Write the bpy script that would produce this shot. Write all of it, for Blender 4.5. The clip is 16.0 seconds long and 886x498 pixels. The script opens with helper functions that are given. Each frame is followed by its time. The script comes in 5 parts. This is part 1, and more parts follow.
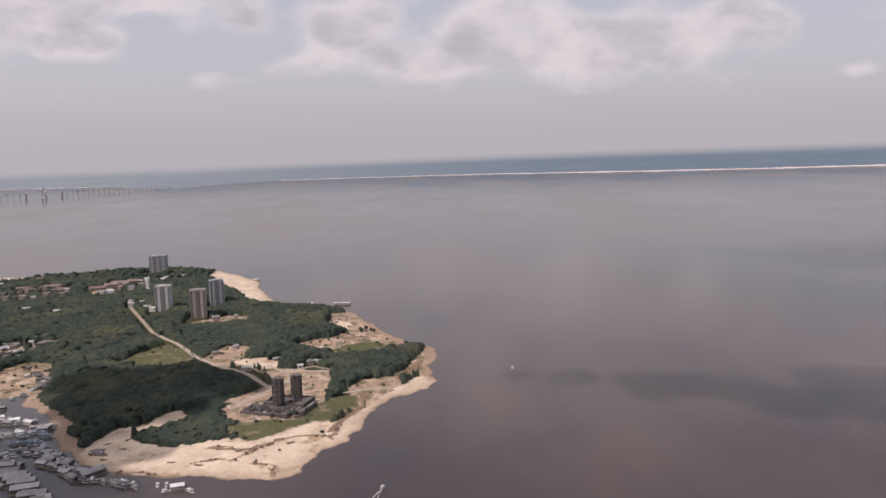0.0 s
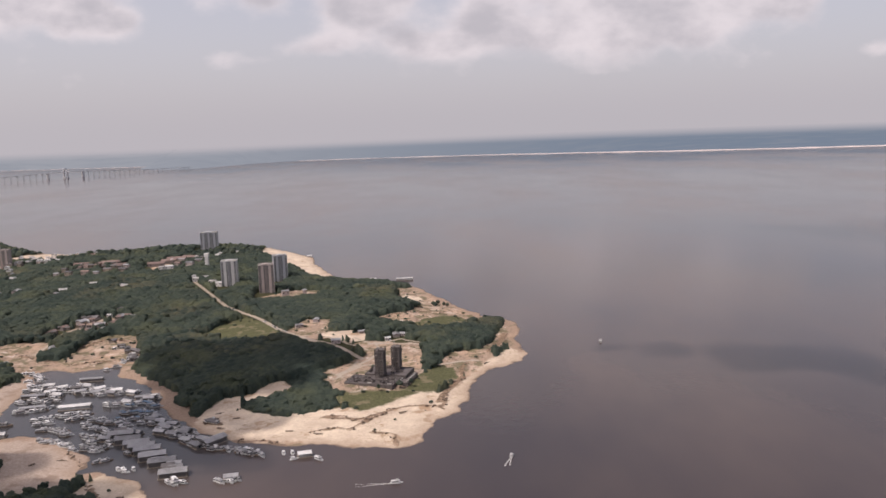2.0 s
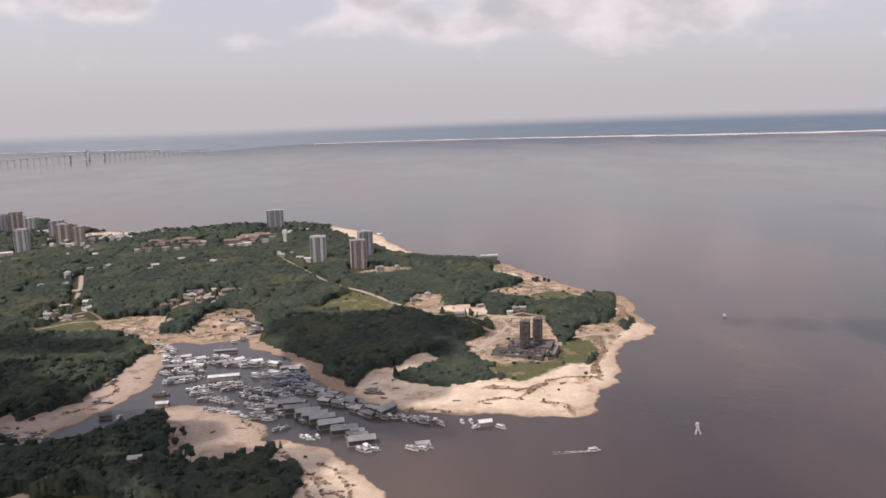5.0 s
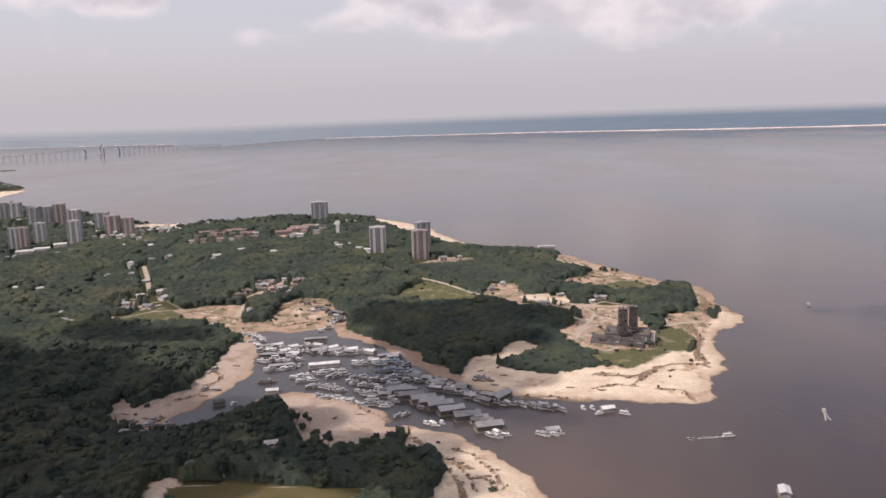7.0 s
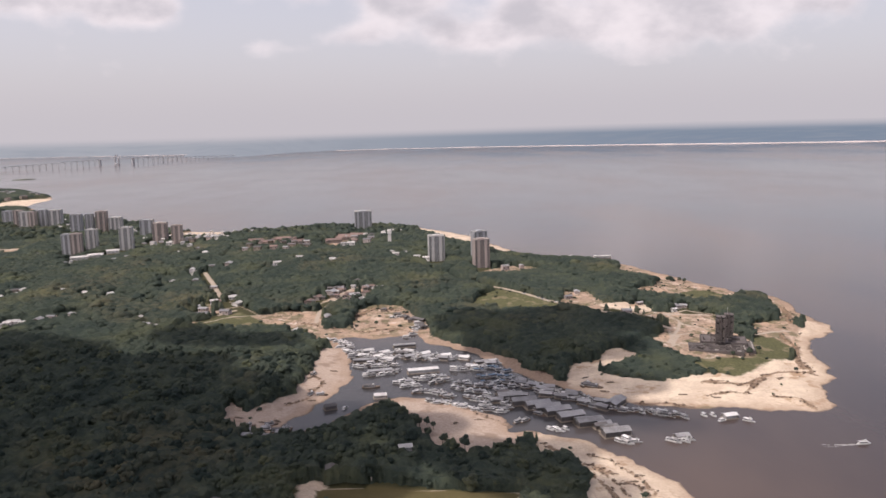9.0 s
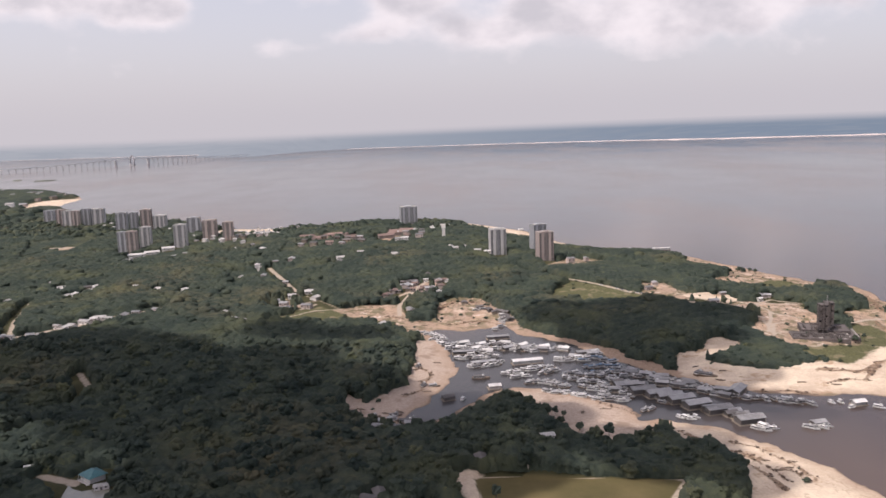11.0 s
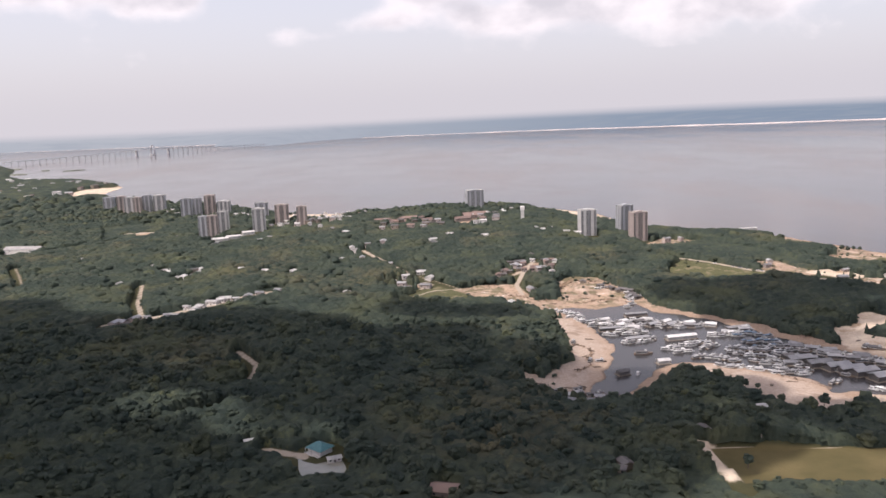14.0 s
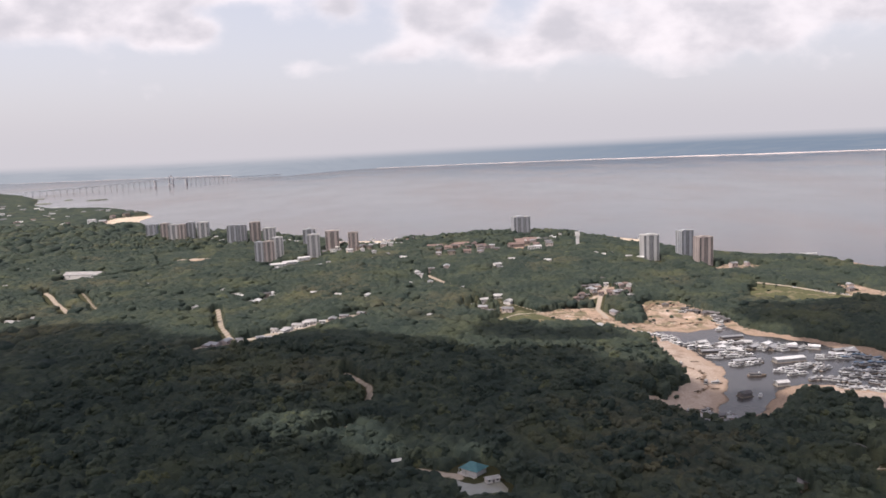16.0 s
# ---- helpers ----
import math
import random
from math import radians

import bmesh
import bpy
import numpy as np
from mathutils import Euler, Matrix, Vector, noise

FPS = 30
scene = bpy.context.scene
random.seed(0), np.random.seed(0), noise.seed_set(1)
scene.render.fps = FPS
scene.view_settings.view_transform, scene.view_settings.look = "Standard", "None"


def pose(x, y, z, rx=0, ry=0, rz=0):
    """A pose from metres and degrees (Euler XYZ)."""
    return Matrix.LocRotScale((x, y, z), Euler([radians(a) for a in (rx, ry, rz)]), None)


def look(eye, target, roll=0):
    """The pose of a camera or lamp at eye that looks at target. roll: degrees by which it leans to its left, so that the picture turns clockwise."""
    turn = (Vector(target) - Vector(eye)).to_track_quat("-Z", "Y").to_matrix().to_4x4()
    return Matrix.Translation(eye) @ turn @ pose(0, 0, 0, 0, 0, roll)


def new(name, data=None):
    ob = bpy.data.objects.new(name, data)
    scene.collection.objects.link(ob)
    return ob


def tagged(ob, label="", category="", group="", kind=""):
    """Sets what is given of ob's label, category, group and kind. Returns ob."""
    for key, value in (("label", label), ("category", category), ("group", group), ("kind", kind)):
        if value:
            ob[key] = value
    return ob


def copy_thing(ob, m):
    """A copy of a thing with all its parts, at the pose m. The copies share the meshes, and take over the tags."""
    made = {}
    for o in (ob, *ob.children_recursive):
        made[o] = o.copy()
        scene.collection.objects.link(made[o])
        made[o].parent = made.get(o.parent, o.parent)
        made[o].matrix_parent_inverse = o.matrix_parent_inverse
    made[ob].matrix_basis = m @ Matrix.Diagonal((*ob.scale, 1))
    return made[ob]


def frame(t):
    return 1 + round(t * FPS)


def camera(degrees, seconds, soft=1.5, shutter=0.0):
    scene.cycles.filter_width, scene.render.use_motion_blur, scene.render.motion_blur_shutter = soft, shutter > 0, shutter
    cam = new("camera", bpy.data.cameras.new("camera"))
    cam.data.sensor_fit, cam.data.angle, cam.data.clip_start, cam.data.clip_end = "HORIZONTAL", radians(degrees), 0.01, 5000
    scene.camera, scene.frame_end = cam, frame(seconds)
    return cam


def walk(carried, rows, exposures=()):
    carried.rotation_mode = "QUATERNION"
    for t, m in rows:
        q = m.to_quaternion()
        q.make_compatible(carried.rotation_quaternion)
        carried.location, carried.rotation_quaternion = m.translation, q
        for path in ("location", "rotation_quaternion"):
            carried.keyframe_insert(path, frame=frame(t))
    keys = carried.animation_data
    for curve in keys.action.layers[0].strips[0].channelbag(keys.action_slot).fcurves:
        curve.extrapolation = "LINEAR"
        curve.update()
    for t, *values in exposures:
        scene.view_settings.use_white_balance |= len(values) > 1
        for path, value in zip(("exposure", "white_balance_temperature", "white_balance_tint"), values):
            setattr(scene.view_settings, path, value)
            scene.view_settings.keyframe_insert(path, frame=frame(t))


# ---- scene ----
cam = camera(58.91, 16.0, soft=1.6)
# seconds, place in metres, then yaw, pitch and roll in degrees
ROWS = [
    (0.0, -5.08, 1.11, 145.52, -0.108, -7.071, -1.742),
    (0.5, -18.33, 1.65, 144.26, 0.166, -7.393, -1.852),
    (1.0, -31.58, 2.16, 143.06, 0.445, -7.720, -1.909),
    (1.5, -44.83, 2.63, 141.90, 0.498, -8.012, -1.845),
    (2.0, -58.09, 3.08, 140.78, 0.562, -8.395, -1.797),
    (2.5, -71.34, 3.49, 139.71, 0.720, -8.754, -1.659),
    (3.0, -84.60, 3.88, 138.67, 0.650, -8.825, -1.589),
    (5.5, -150.84, 5.44, 133.99, 0.913, -9.946, -1.701),
    (6.0, -164.07, 5.70, 133.13, 0.992, -10.330, -1.783),
    (6.5, -177.29, 5.93, 132.30, 1.013, -10.293, -1.873),
    (7.0, -190.51, 6.15, 131.49, 1.028, -9.811, -1.691),
    (7.5, -203.72, 6.35, 130.69, 0.986, -9.118, -1.451),
    (8.0, -216.91, 6.54, 129.91, 0.988, -8.501, -1.361),
    (8.5, -230.09, 6.72, 129.15, 1.017, -8.378, -1.270),
    (9.0, -243.27, 6.89, 128.39, 1.094, -8.847, -1.277),
    (9.5, -256.43, 7.05, 127.63, 1.227, -9.598, -1.538),
    (12.0, -321.98, 7.79, 123.90, 1.382, -8.621, -1.915),
    (12.5, -335.04, 7.93, 123.14, 1.393, -9.072, -1.935),
    (13.0, -348.07, 8.08, 122.37, 1.464, -9.529, -2.103),
    (13.5, -361.09, 8.23, 121.59, 1.581, -9.807, -2.316),
    (14.0, -374.08, 8.38, 120.79, 1.664, -9.727, -2.361),
    (14.5, -387.05, 8.54, 119.98, 1.756, -9.306, -2.430),
    (15.0, -399.99, 8.71, 119.15, 1.847, -8.614, -2.464),
    (15.5, -412.91, 8.89, 118.29, 1.898, -7.915, -2.466),
    (16.0, -425.80, 9.08, 117.41, 1.920, -7.461, -2.404),
]


def eye_pose(x, y, z, yaw, pitch, roll):
    return pose(x, y, z, 0, 0, yaw) @ pose(0, 0, 0, 90 + pitch) @ pose(0, 0, 0, 0, 0, roll)


walk(cam, [(t, eye_pose(*row)) for t, *row in ROWS], exposures=[(0.0, -0.34, 6360, 18), (3.0, -0.2, 6360, 18), (6.0, -0.12, 6360, 18), (9.0, -0.06, 6350, 18), (12.0, 0.08, 6300, 18), (14.5, 0.24, 6270, 17), (16.0, 0.13, 6260, 16)])

# ---- world and sun ----
SUN_ELEVATION, SUN_TURN = radians(58), radians(-122)
TO_SUN = Vector((math.sin(SUN_TURN) * math.cos(SUN_ELEVATION), math.cos(SUN_TURN) * math.cos(SUN_ELEVATION), math.sin(SUN_ELEVATION)))

world = bpy.data.worlds.new("hazy_sky")
scene.world = world
world.use_nodes = True
wn, wl = world.node_tree.nodes, world.node_tree.links
wn.clear()
sky = wn.new("ShaderNodeTexSky")
sky.sky_type = "NISHITA"
sky.sun_disc = False
sky.sun_elevation, sky.sun_rotation = SUN_ELEVATION, SUN_TURN % (2 * math.pi)
sky.dust_density, sky.air_density = 6.0, 1.0
sky_light = wn.new("ShaderNodeBackground")
sky_light.inputs["Strength"].default_value = 0.085
veil = wn.new("ShaderNodeBackground")          # the bright veil of humid haze over the whole sky
veil.inputs["Color"].default_value = (0.585, 0.565, 0.572, 1)
way = wn.new("ShaderNodeTexCoord")
rise = wn.new("ShaderNodeSeparateXYZ")
thin = wn.new("ShaderNodeMapRange")            # the haze thins overhead
thin.inputs["From Max"].default_value = 0.7
thin.inputs["To Min"].default_value, thin.inputs["To Max"].default_value = 0.98, 0.28
wl.new(way.outputs["Generated"], rise.inputs[0])
wl.new(rise.outputs[2], thin.inputs["Value"])
wl.new(thin.outputs[0], veil.inputs["Strength"])
both = wn.new("ShaderNodeAddShader")
out = wn.new("ShaderNodeOutputWorld")
wl.new(sky.outputs[0], sky_light.inputs["Color"])
wl.new(sky_light.outputs[0], both.inputs[0])
wl.new(veil.outputs[0], both.inputs[1])
wl.new(both.outputs[0], out.inputs["Surface"])

lamp = bpy.data.lights.new("sun", "SUN")
lamp.energy, lamp.angle, lamp.color = 3.4, radians(0.6), (1.0, 0.92, 0.81)
sun = new("sun", lamp)
sun.matrix_world = look(TO_SUN * 900, (0, 0, 0))


# ---- materials ----
def nodes_of(name):
    m = bpy.data.materials.new(name)
    m.use_nodes = True
    t = m.node_tree
    return m, t, t.nodes["Principled BSDF"]


def add(t, kind, **sets):
    n = t.nodes.new(kind)
    for key, value in sets.items():
        n.inputs[key].default_value = value
    return n


def noise_of(t, vector, scale, detail=4.0, rough=0.55):
    n = add(t, "ShaderNodeTexNoise", Scale=scale, Detail=detail, Roughness=rough)
    t.links.new(vector, n.inputs["Vector"])
    return n.outputs["Fac"]


def maths(t, op, a, b=0.5, clamp=False):
    n = t.nodes.new("ShaderNodeMath")
    n.operation, n.use_clamp = op, clamp
    for i, v in enumerate((a, b)):
        if isinstance(v, (int, float)):
            n.inputs[i].default_value = v
        else:
            t.links.new(v, n.inputs[i])
    return n.outputs[0]


def mixed(t, fac, a, b):
    n = t.nodes.new("ShaderNodeMix")
    n.data_type = "RGBA"
    for i, v in ((0, fac), (6, a), (7, b)):
        if isinstance(v, (int, float)):
            n.inputs[i].default_value = v
        elif isinstance(v, tuple):
            n.inputs[i].default_value = (*v, 1)
        else:
            t.links.new(v, n.inputs[i])
    return n.outputs[2]


def ranged(t, v, lo, hi):
    n = add(t, "ShaderNodeMapRange", **{"From Min": lo, "From Max": hi})
    n.interpolation_type = "SMOOTHSTEP"
    t.links.new(v, n.inputs["Value"])
    return n.outputs["Result"]


def place_of(t):
    return t.nodes.new("ShaderNodeNewGeometry").outputs["Position"]


def attribute(t, name):
    n = t.nodes.new("ShaderNodeAttribute")
    n.attribute_name = name
    return n.outputs["Fac"]


def bumped(t, shader, height, strength, distance):
    b = add(t, "ShaderNodeBump", Strength=strength, Distance=distance)
    t.links.new(height, b.inputs["Height"])
    t.links.new(b.outputs[0], shader.inputs["Normal"])


def surface(name, light, dark, rough=0.8, metal=0.0, coarse=0.25, fine=2.5, relief=0.15):
    """A weathered surface: two colours blended by stains and grain, with a little relief, varied from piece to piece."""
    m, t, p = nodes_of(name)
    at = place_of(t)
    stains, grain = noise_of(t, at, coarse), noise_of(t, at, fine, 3)
    piece = t.nodes.new("ShaderNodeObjectInfo").outputs["Random"]
    fac = maths(t, "ADD", maths(t, "MULTIPLY", stains, 0.5), maths(t, "MULTIPLY", grain, 0.35))
    fac = maths(t, "ADD", fac, maths(t, "MULTIPLY", piece, 0.3))
    t.links.new(mixed(t, ranged(t, fac, 0.3, 0.85), light, dark), p.inputs["Base Color"])
    p.inputs["Roughness"].default_value, p.inputs["Metallic"].default_value = rough, metal
    bumped(t, p, grain, relief, 0.1)
    return m


def ground_material():
    m, t, p = nodes_of("ground_cover")
    at = place_of(t)
    ragged = maths(t, "MULTIPLY", maths(t, "SUBTRACT", noise_of(t, at, 0.14, 6, 0.65), 0.5), 9.0)
    small = noise_of(t, at, 0.9, 5, 0.6)
    patches = noise_of(t, at, 0.035, 4)
    coast = attribute(t, "coast")

    def cover(name, colour, under, soft=1.2):
        edge = maths(t, "ADD", attribute(t, name), ragged)
        return mixed(t, ranged(t, edge, -soft, soft), under, colour)

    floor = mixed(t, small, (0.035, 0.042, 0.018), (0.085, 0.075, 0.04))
    soil = mixed(t, ranged(t, small, 0.25, 0.75), (0.27, 0.195, 0.14), (0.44, 0.325, 0.245))
    soil = mixed(t, ranged(t, patches, 0.45, 0.65), soil, (0.50, 0.355, 0.255))
    blotch = noise_of(t, at, 0.075, 5, 0.6)
    soil = mixed(t, ranged(t, blotch, 0.54, 0.64), soil, (0.50, 0.385, 0.30))
    soil = mixed(t, ranged(t, blotch, 0.42, 0.30), soil, (0.20, 0.165, 0.095))
    rubble = noise_of(t, at, 0.13, 6, 0.7)
    soil = mixed(t, ranged(t, rubble, 0.58, 0.64), soil, (0.60, 0.50, 0.42))
    soil = mixed(t, ranged(t, rubble, 0.44, 0.34), soil, (0.25, 0.19, 0.14))
    gully = add(t, "ShaderNodeMapping", Scale=(1.0, 0.3, 1.0), Rotation=(0.0, 0.0, 0.5))
    t.links.new(at, gully.inputs["Vector"])
    worn = noise_of(t, gully.outputs[0], 0.22, 5, 0.65)
    soil = mixed(t, maths(t, "MULTIPLY", ranged(t, worn, 0.52, 0.66), 0.7), soil, (0.20, 0.145, 0.105))
    weeds = noise_of(t, at, 0.10, 6, 0.65)
    soil = mixed(t, maths(t, "MULTIPLY", ranged(t, weeds, 0.50, 0.58), 0.72), soil, (0.115, 0.112, 0.058))
    bank = mixed(t, ranged(t, small, 0.3, 0.7), (0.235, 0.165, 0.12), (0.43, 0.32, 0.245))
    grain = maths(t, "ADD", maths(t, "MULTIPLY", small, 0.4), maths(t, "MULTIPLY", noise_of(t, at, 0.09, 5, 0.55), 0.6))
    sand = mixed(t, ranged(t, grain, 0.38, 0.64), (0.53, 0.42, 0.322), (0.70, 0.585, 0.45))
    # worn lines that follow the shore where the river stood at other levels
    stretch = t.nodes.new("ShaderNodeCombineXYZ")
    t.links.new(maths(t, "MULTIPLY", coast, 0.15), stretch.inputs[0])
    t.links.new(maths(t, "MULTIPLY", patches, 6.0), stretch.inputs[1])
    lines = noise_of(t, stretch.outputs[0], 1.0, 3, 0.5)
    sand = mixed(t, ranged(t, noise_of(t, at, 0.05, 6, 0.7), 0.56, 0.66), sand, (0.40, 0.28, 0.185))
    sand = mixed(t, maths(t, "MULTIPLY", ranged(t, maths(t, "ABSOLUTE", maths(t, "SUBTRACT", lines, 0.54)), 0.02, 0.004), maths(t, "MULTIPLY", ranged(t, blotch, 0.45, 0.6), 0.45)), sand, (0.30, 0.205, 0.135))
    mud = mixed(t, ranged(t, small, 0.3, 0.8), (0.38, 0.295, 0.235), (0.52, 0.42, 0.345))
    mud = mixed(t, ranged(t, blotch, 0.53, 0.66), mud, (0.30, 0.225, 0.175))
    grass = mixed(t, ranged(t, small, 0.25, 0.75), (0.068, 0.074, 0.038), (0.135, 0.130, 0.064))
    field = mixed(t, ranged(t, noise_of(t, at, 0.06, 5), 0.3, 0.7), (0.092, 0.080, 0.036), (0.140, 0.113, 0.054))
    road = mixed(t, small, (0.33, 0.27, 0.215), (0.50, 0.425, 0.345))
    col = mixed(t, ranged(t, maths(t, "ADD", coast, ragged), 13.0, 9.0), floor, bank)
    col = cover("soil", soil, col)
    col = cover("mud", mud, col)
    col = cover("sand", sand, col)
    grass = mixed(t, maths(t, "MULTIPLY", ranged(t, weeds, 0.46, 0.38), 0.7), grass, (0.24, 0.195, 0.125))
    col = cover("grass", grass, col)
    ledge = mixed(t, ranged(t, small, 0.35, 0.65), (0.13, 0.085, 0.055), (0.33, 0.23, 0.155))
    col = mixed(t, maths(t, "MULTIPLY", ranged(t, maths(t, "ADD", attribute(t, "ledge"), maths(t, "MULTIPLY", ragged, 0.45)), -0.3, 0.5), 0.9), col, ledge)
    col = mixed(t, ranged(t, attribute(t, "lawn"), -0.8, 0.8), col, field)
    col = mixed(t, ranged(t, maths(t, "ADD", attribute(t, "road"), maths(t, "MULTIPLY", ragged, 0.08)), -0.5, 0.5), col, road)
    damp = maths(t, "MULTIPLY", ranged(t, maths(t, "ADD", coast, maths(t, "MULTIPLY", ragged, 1.1)), 11.0, 1.0), 0.55)
    col = mixed(t, damp, col, mixed(t, small, (0.26, 0.18, 0.125), (0.42, 0.30, 0.215)))
    wet = ranged(t, maths(t, "ADD", coast, maths(t, "MULTIPLY", ragged, 0.25)), 1.6, 0.0)
    col = mixed(t, wet, col, (0.185, 0.135, 0.10))
    t.links.new(col, p.inputs["Base Color"])
    p.inputs["Roughness"].default_value = 0.95
    p.inputs["Specular IOR Level"].default_value = 0.15
    bumped(t, p, small, 0.3, 0.5)
    return m


def foliage_material(name, deep, mid, bright, dry):
    """Leaves in clumps of three sizes, which let part of the light through."""
    m, t, p = nodes_of(name)
    at = place_of(t)
    tint = attribute(t, "tint")
    leaf = noise_of(t, at, 1.7, 5, 0.75)
    clump = noise_of(t, at, 0.42, 4, 0.6)
    woods = noise_of(t, at, 0.012, 3)
    fac = maths(t, "ADD", maths(t, "MULTIPLY", tint, 0.42), maths(t, "MULTIPLY", leaf, 0.42))
    fac = maths(t, "ADD", fac, maths(t, "MULTIPLY", clump, 0.26))
    col = mixed(t, ranged(t, fac, 0.25, 0.8), deep, mid)
    col = mixed(t, ranged(t, fac, 0.64, 0.95), col, bright)
    col = mixed(t, maths(t, "MULTIPLY", ranged(t, woods, 0.50, 0.72), ranged(t, tint, 0.2, 0.9)), col, dry)
    stands = noise_of(t, at, 0.03, 4, 0.6)
    col = mixed(t, maths(t, "MULTIPLY", ranged(t, stands, 0.50, 0.68), 0.25), col, bright)
    col = mixed(t, maths(t, "MULTIPLY", ranged(t, stands, 0.46, 0.32), 0.5), col, deep)
    t.links.new(col, p.inputs["Base Color"])
    p.inputs["Roughness"].default_value = 0.7
    p.inputs["Specular IOR Level"].default_value = 0.1
    bumped(t, p, maths(t, "ADD", leaf, maths(t, "MULTIPLY", clump, 2.2)), 0.8, 0.8)
    thin = t.nodes.new("ShaderNodeBsdfTranslucent")
    t.links.new(col, thin.inputs["Color"])
    mix = add(t, "ShaderNodeMixShader", Fac=0.24)
    end = next(n for n in t.nodes if n.type == "OUTPUT_MATERIAL")
    t.links.new(p.outputs[0], mix.inputs[1])
    t.links.new(thin.outputs[0], mix.inputs[2])
    t.links.new(mix.outputs[0], end.inputs["Surface"])
    return m


def water_material():
    m, t, p = nodes_of("river_water")
    at = place_of(t)
    flat = add(t, "ShaderNodeMapping", Scale=(1.0, 0.45, 1.0))
    t.links.new(at, flat.inputs["Vector"])
    drift = noise_of(t, flat.outputs[0], 0.0035, 5, 0.55)
    col = mixed(t, ranged(t, drift, 0.35, 0.7), (0.050, 0.040, 0.041), (0.122, 0.088, 0.072))
    # within the sheltered inlet the base colour turns darker and greyer
    off = t.nodes.new("ShaderNodeVectorMath")
    off.operation = "DISTANCE"
    t.links.new(at, off.inputs[0])
    off.inputs[1].default_value = (-250.0, 390.0, 0.0)
    col = mixed(t, ranged(t, off.outputs["Value"], 150.0, 60.0), col, (0.058, 0.055, 0.056))
    t.links.new(col, p.inputs["Base Color"])
    p.inputs["IOR"].default_value = 1.33
    t.links.new(maths(t, "ADD", 0.09, maths(t, "MULTIPLY", ranged(t, drift, 0.3, 0.7), 0.10)), p.inputs["Roughness"])
    waves = maths(t, "ADD", noise_of(t, flat.outputs[0], 0.35, 5, 0.6), maths(t, "MULTIPLY", noise_of(t, flat.outputs[0], 0.03, 3), 2.0))
    bumped(t, p, waves, 0.14, 0.5)
    return m


def glowing(name, build):
    """A far backdrop that glows, with haze and daylight put into its emission colour."""
    m = bpy.data.materials.new(name)
    m.use_nodes = True
    t = m.node_tree
    t.nodes.clear()
    o = t.nodes.new("ShaderNodeOutputMaterial")
    t.links.new(build(t), o.inputs["Surface"])
    return m


def far_bank_build(t):
    at = place_of(t)
    sep = t.nodes.new("ShaderNodeSeparateXYZ")
    t.links.new(at, sep.inputs[0])
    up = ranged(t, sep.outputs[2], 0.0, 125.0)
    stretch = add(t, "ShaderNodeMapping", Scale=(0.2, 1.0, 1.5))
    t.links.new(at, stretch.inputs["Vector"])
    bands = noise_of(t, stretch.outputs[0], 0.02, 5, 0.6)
    # haze put into the glow colour: bluish, paler to the west and upward
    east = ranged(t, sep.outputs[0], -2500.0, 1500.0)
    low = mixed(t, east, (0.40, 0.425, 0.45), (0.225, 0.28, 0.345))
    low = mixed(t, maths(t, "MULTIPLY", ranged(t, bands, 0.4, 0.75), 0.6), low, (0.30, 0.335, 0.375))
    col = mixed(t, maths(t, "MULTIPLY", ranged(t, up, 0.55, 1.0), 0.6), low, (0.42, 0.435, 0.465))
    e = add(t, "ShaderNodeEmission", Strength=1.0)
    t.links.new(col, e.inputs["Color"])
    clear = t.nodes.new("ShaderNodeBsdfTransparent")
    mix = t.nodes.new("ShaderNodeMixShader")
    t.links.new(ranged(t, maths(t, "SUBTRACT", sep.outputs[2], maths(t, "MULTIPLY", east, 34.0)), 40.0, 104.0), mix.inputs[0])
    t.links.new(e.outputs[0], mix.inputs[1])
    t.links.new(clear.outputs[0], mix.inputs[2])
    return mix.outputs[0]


def cloud_sheet_build(t):
    at = place_of(t)
    cover = attribute(t, "cover")
    flat = add(t, "ShaderNodeMapping", Scale=(0.6, 1.0, 1.0))
    t.links.new(at, flat.inputs["Vector"])
    puffs = noise_of(t, flat.outputs[0], 0.0046, 6, 0.52)
    folds = noise_of(t, flat.outputs[0], 0.0050, 4, 0.5)
    amount = maths(t, "ADD", cover, maths(t, "MULTIPLY", maths(t, "SUBTRACT", puffs, 0.5), 1.7))
    alpha = maths(t, "MULTIPLY", ranged(t, amount, -0.2, 0.6), 0.85)
    shade = maths(t, "ADD", maths(t, "MULTIPLY", maths(t, "SUBTRACT", folds, 0.5), 1.8), maths(t, "MULTIPLY", amount, 0.55))
    col = mixed(t, ranged(t, shade, -0.15, 0.85), (0.97, 0.90, 0.88), (0.61, 0.585, 0.595))
    e = add(t, "ShaderNodeEmission", Strength=1.0)
    t.links.new(col, e.inputs["Color"])
    clear = t.nodes.new("ShaderNodeBsdfTransparent")
    mix = t.nodes.new("ShaderNodeMixShader")
    t.links.new(alpha, mix.inputs[0])
    t.links.new(clear.outputs[0], mix.inputs[1])
    t.links.new(e.outputs[0], mix.inputs[2])
    return mix.outputs[0]


def cumulus_material(name, gaps):
    """White billows thin enough to let part of the sun through."""
    m, t, p = nodes_of(name)
    p.inputs["Base Color"].default_value = (0.85, 0.85, 0.86, 1)
    p.inputs["Roughness"].default_value = 1.0
    clear = t.nodes.new("ShaderNodeBsdfTransparent")
    mix = add(t, "ShaderNodeMixShader", Fac=gaps)
    end = next(n for n in t.nodes if n.type == "OUTPUT_MATERIAL")
    t.links.new(p.outputs[0], mix.inputs[1])
    t.links.new(clear.outputs[0], mix.inputs[2])
    t.links.new(mix.outputs[0], end.inputs["Surface"])
    return m


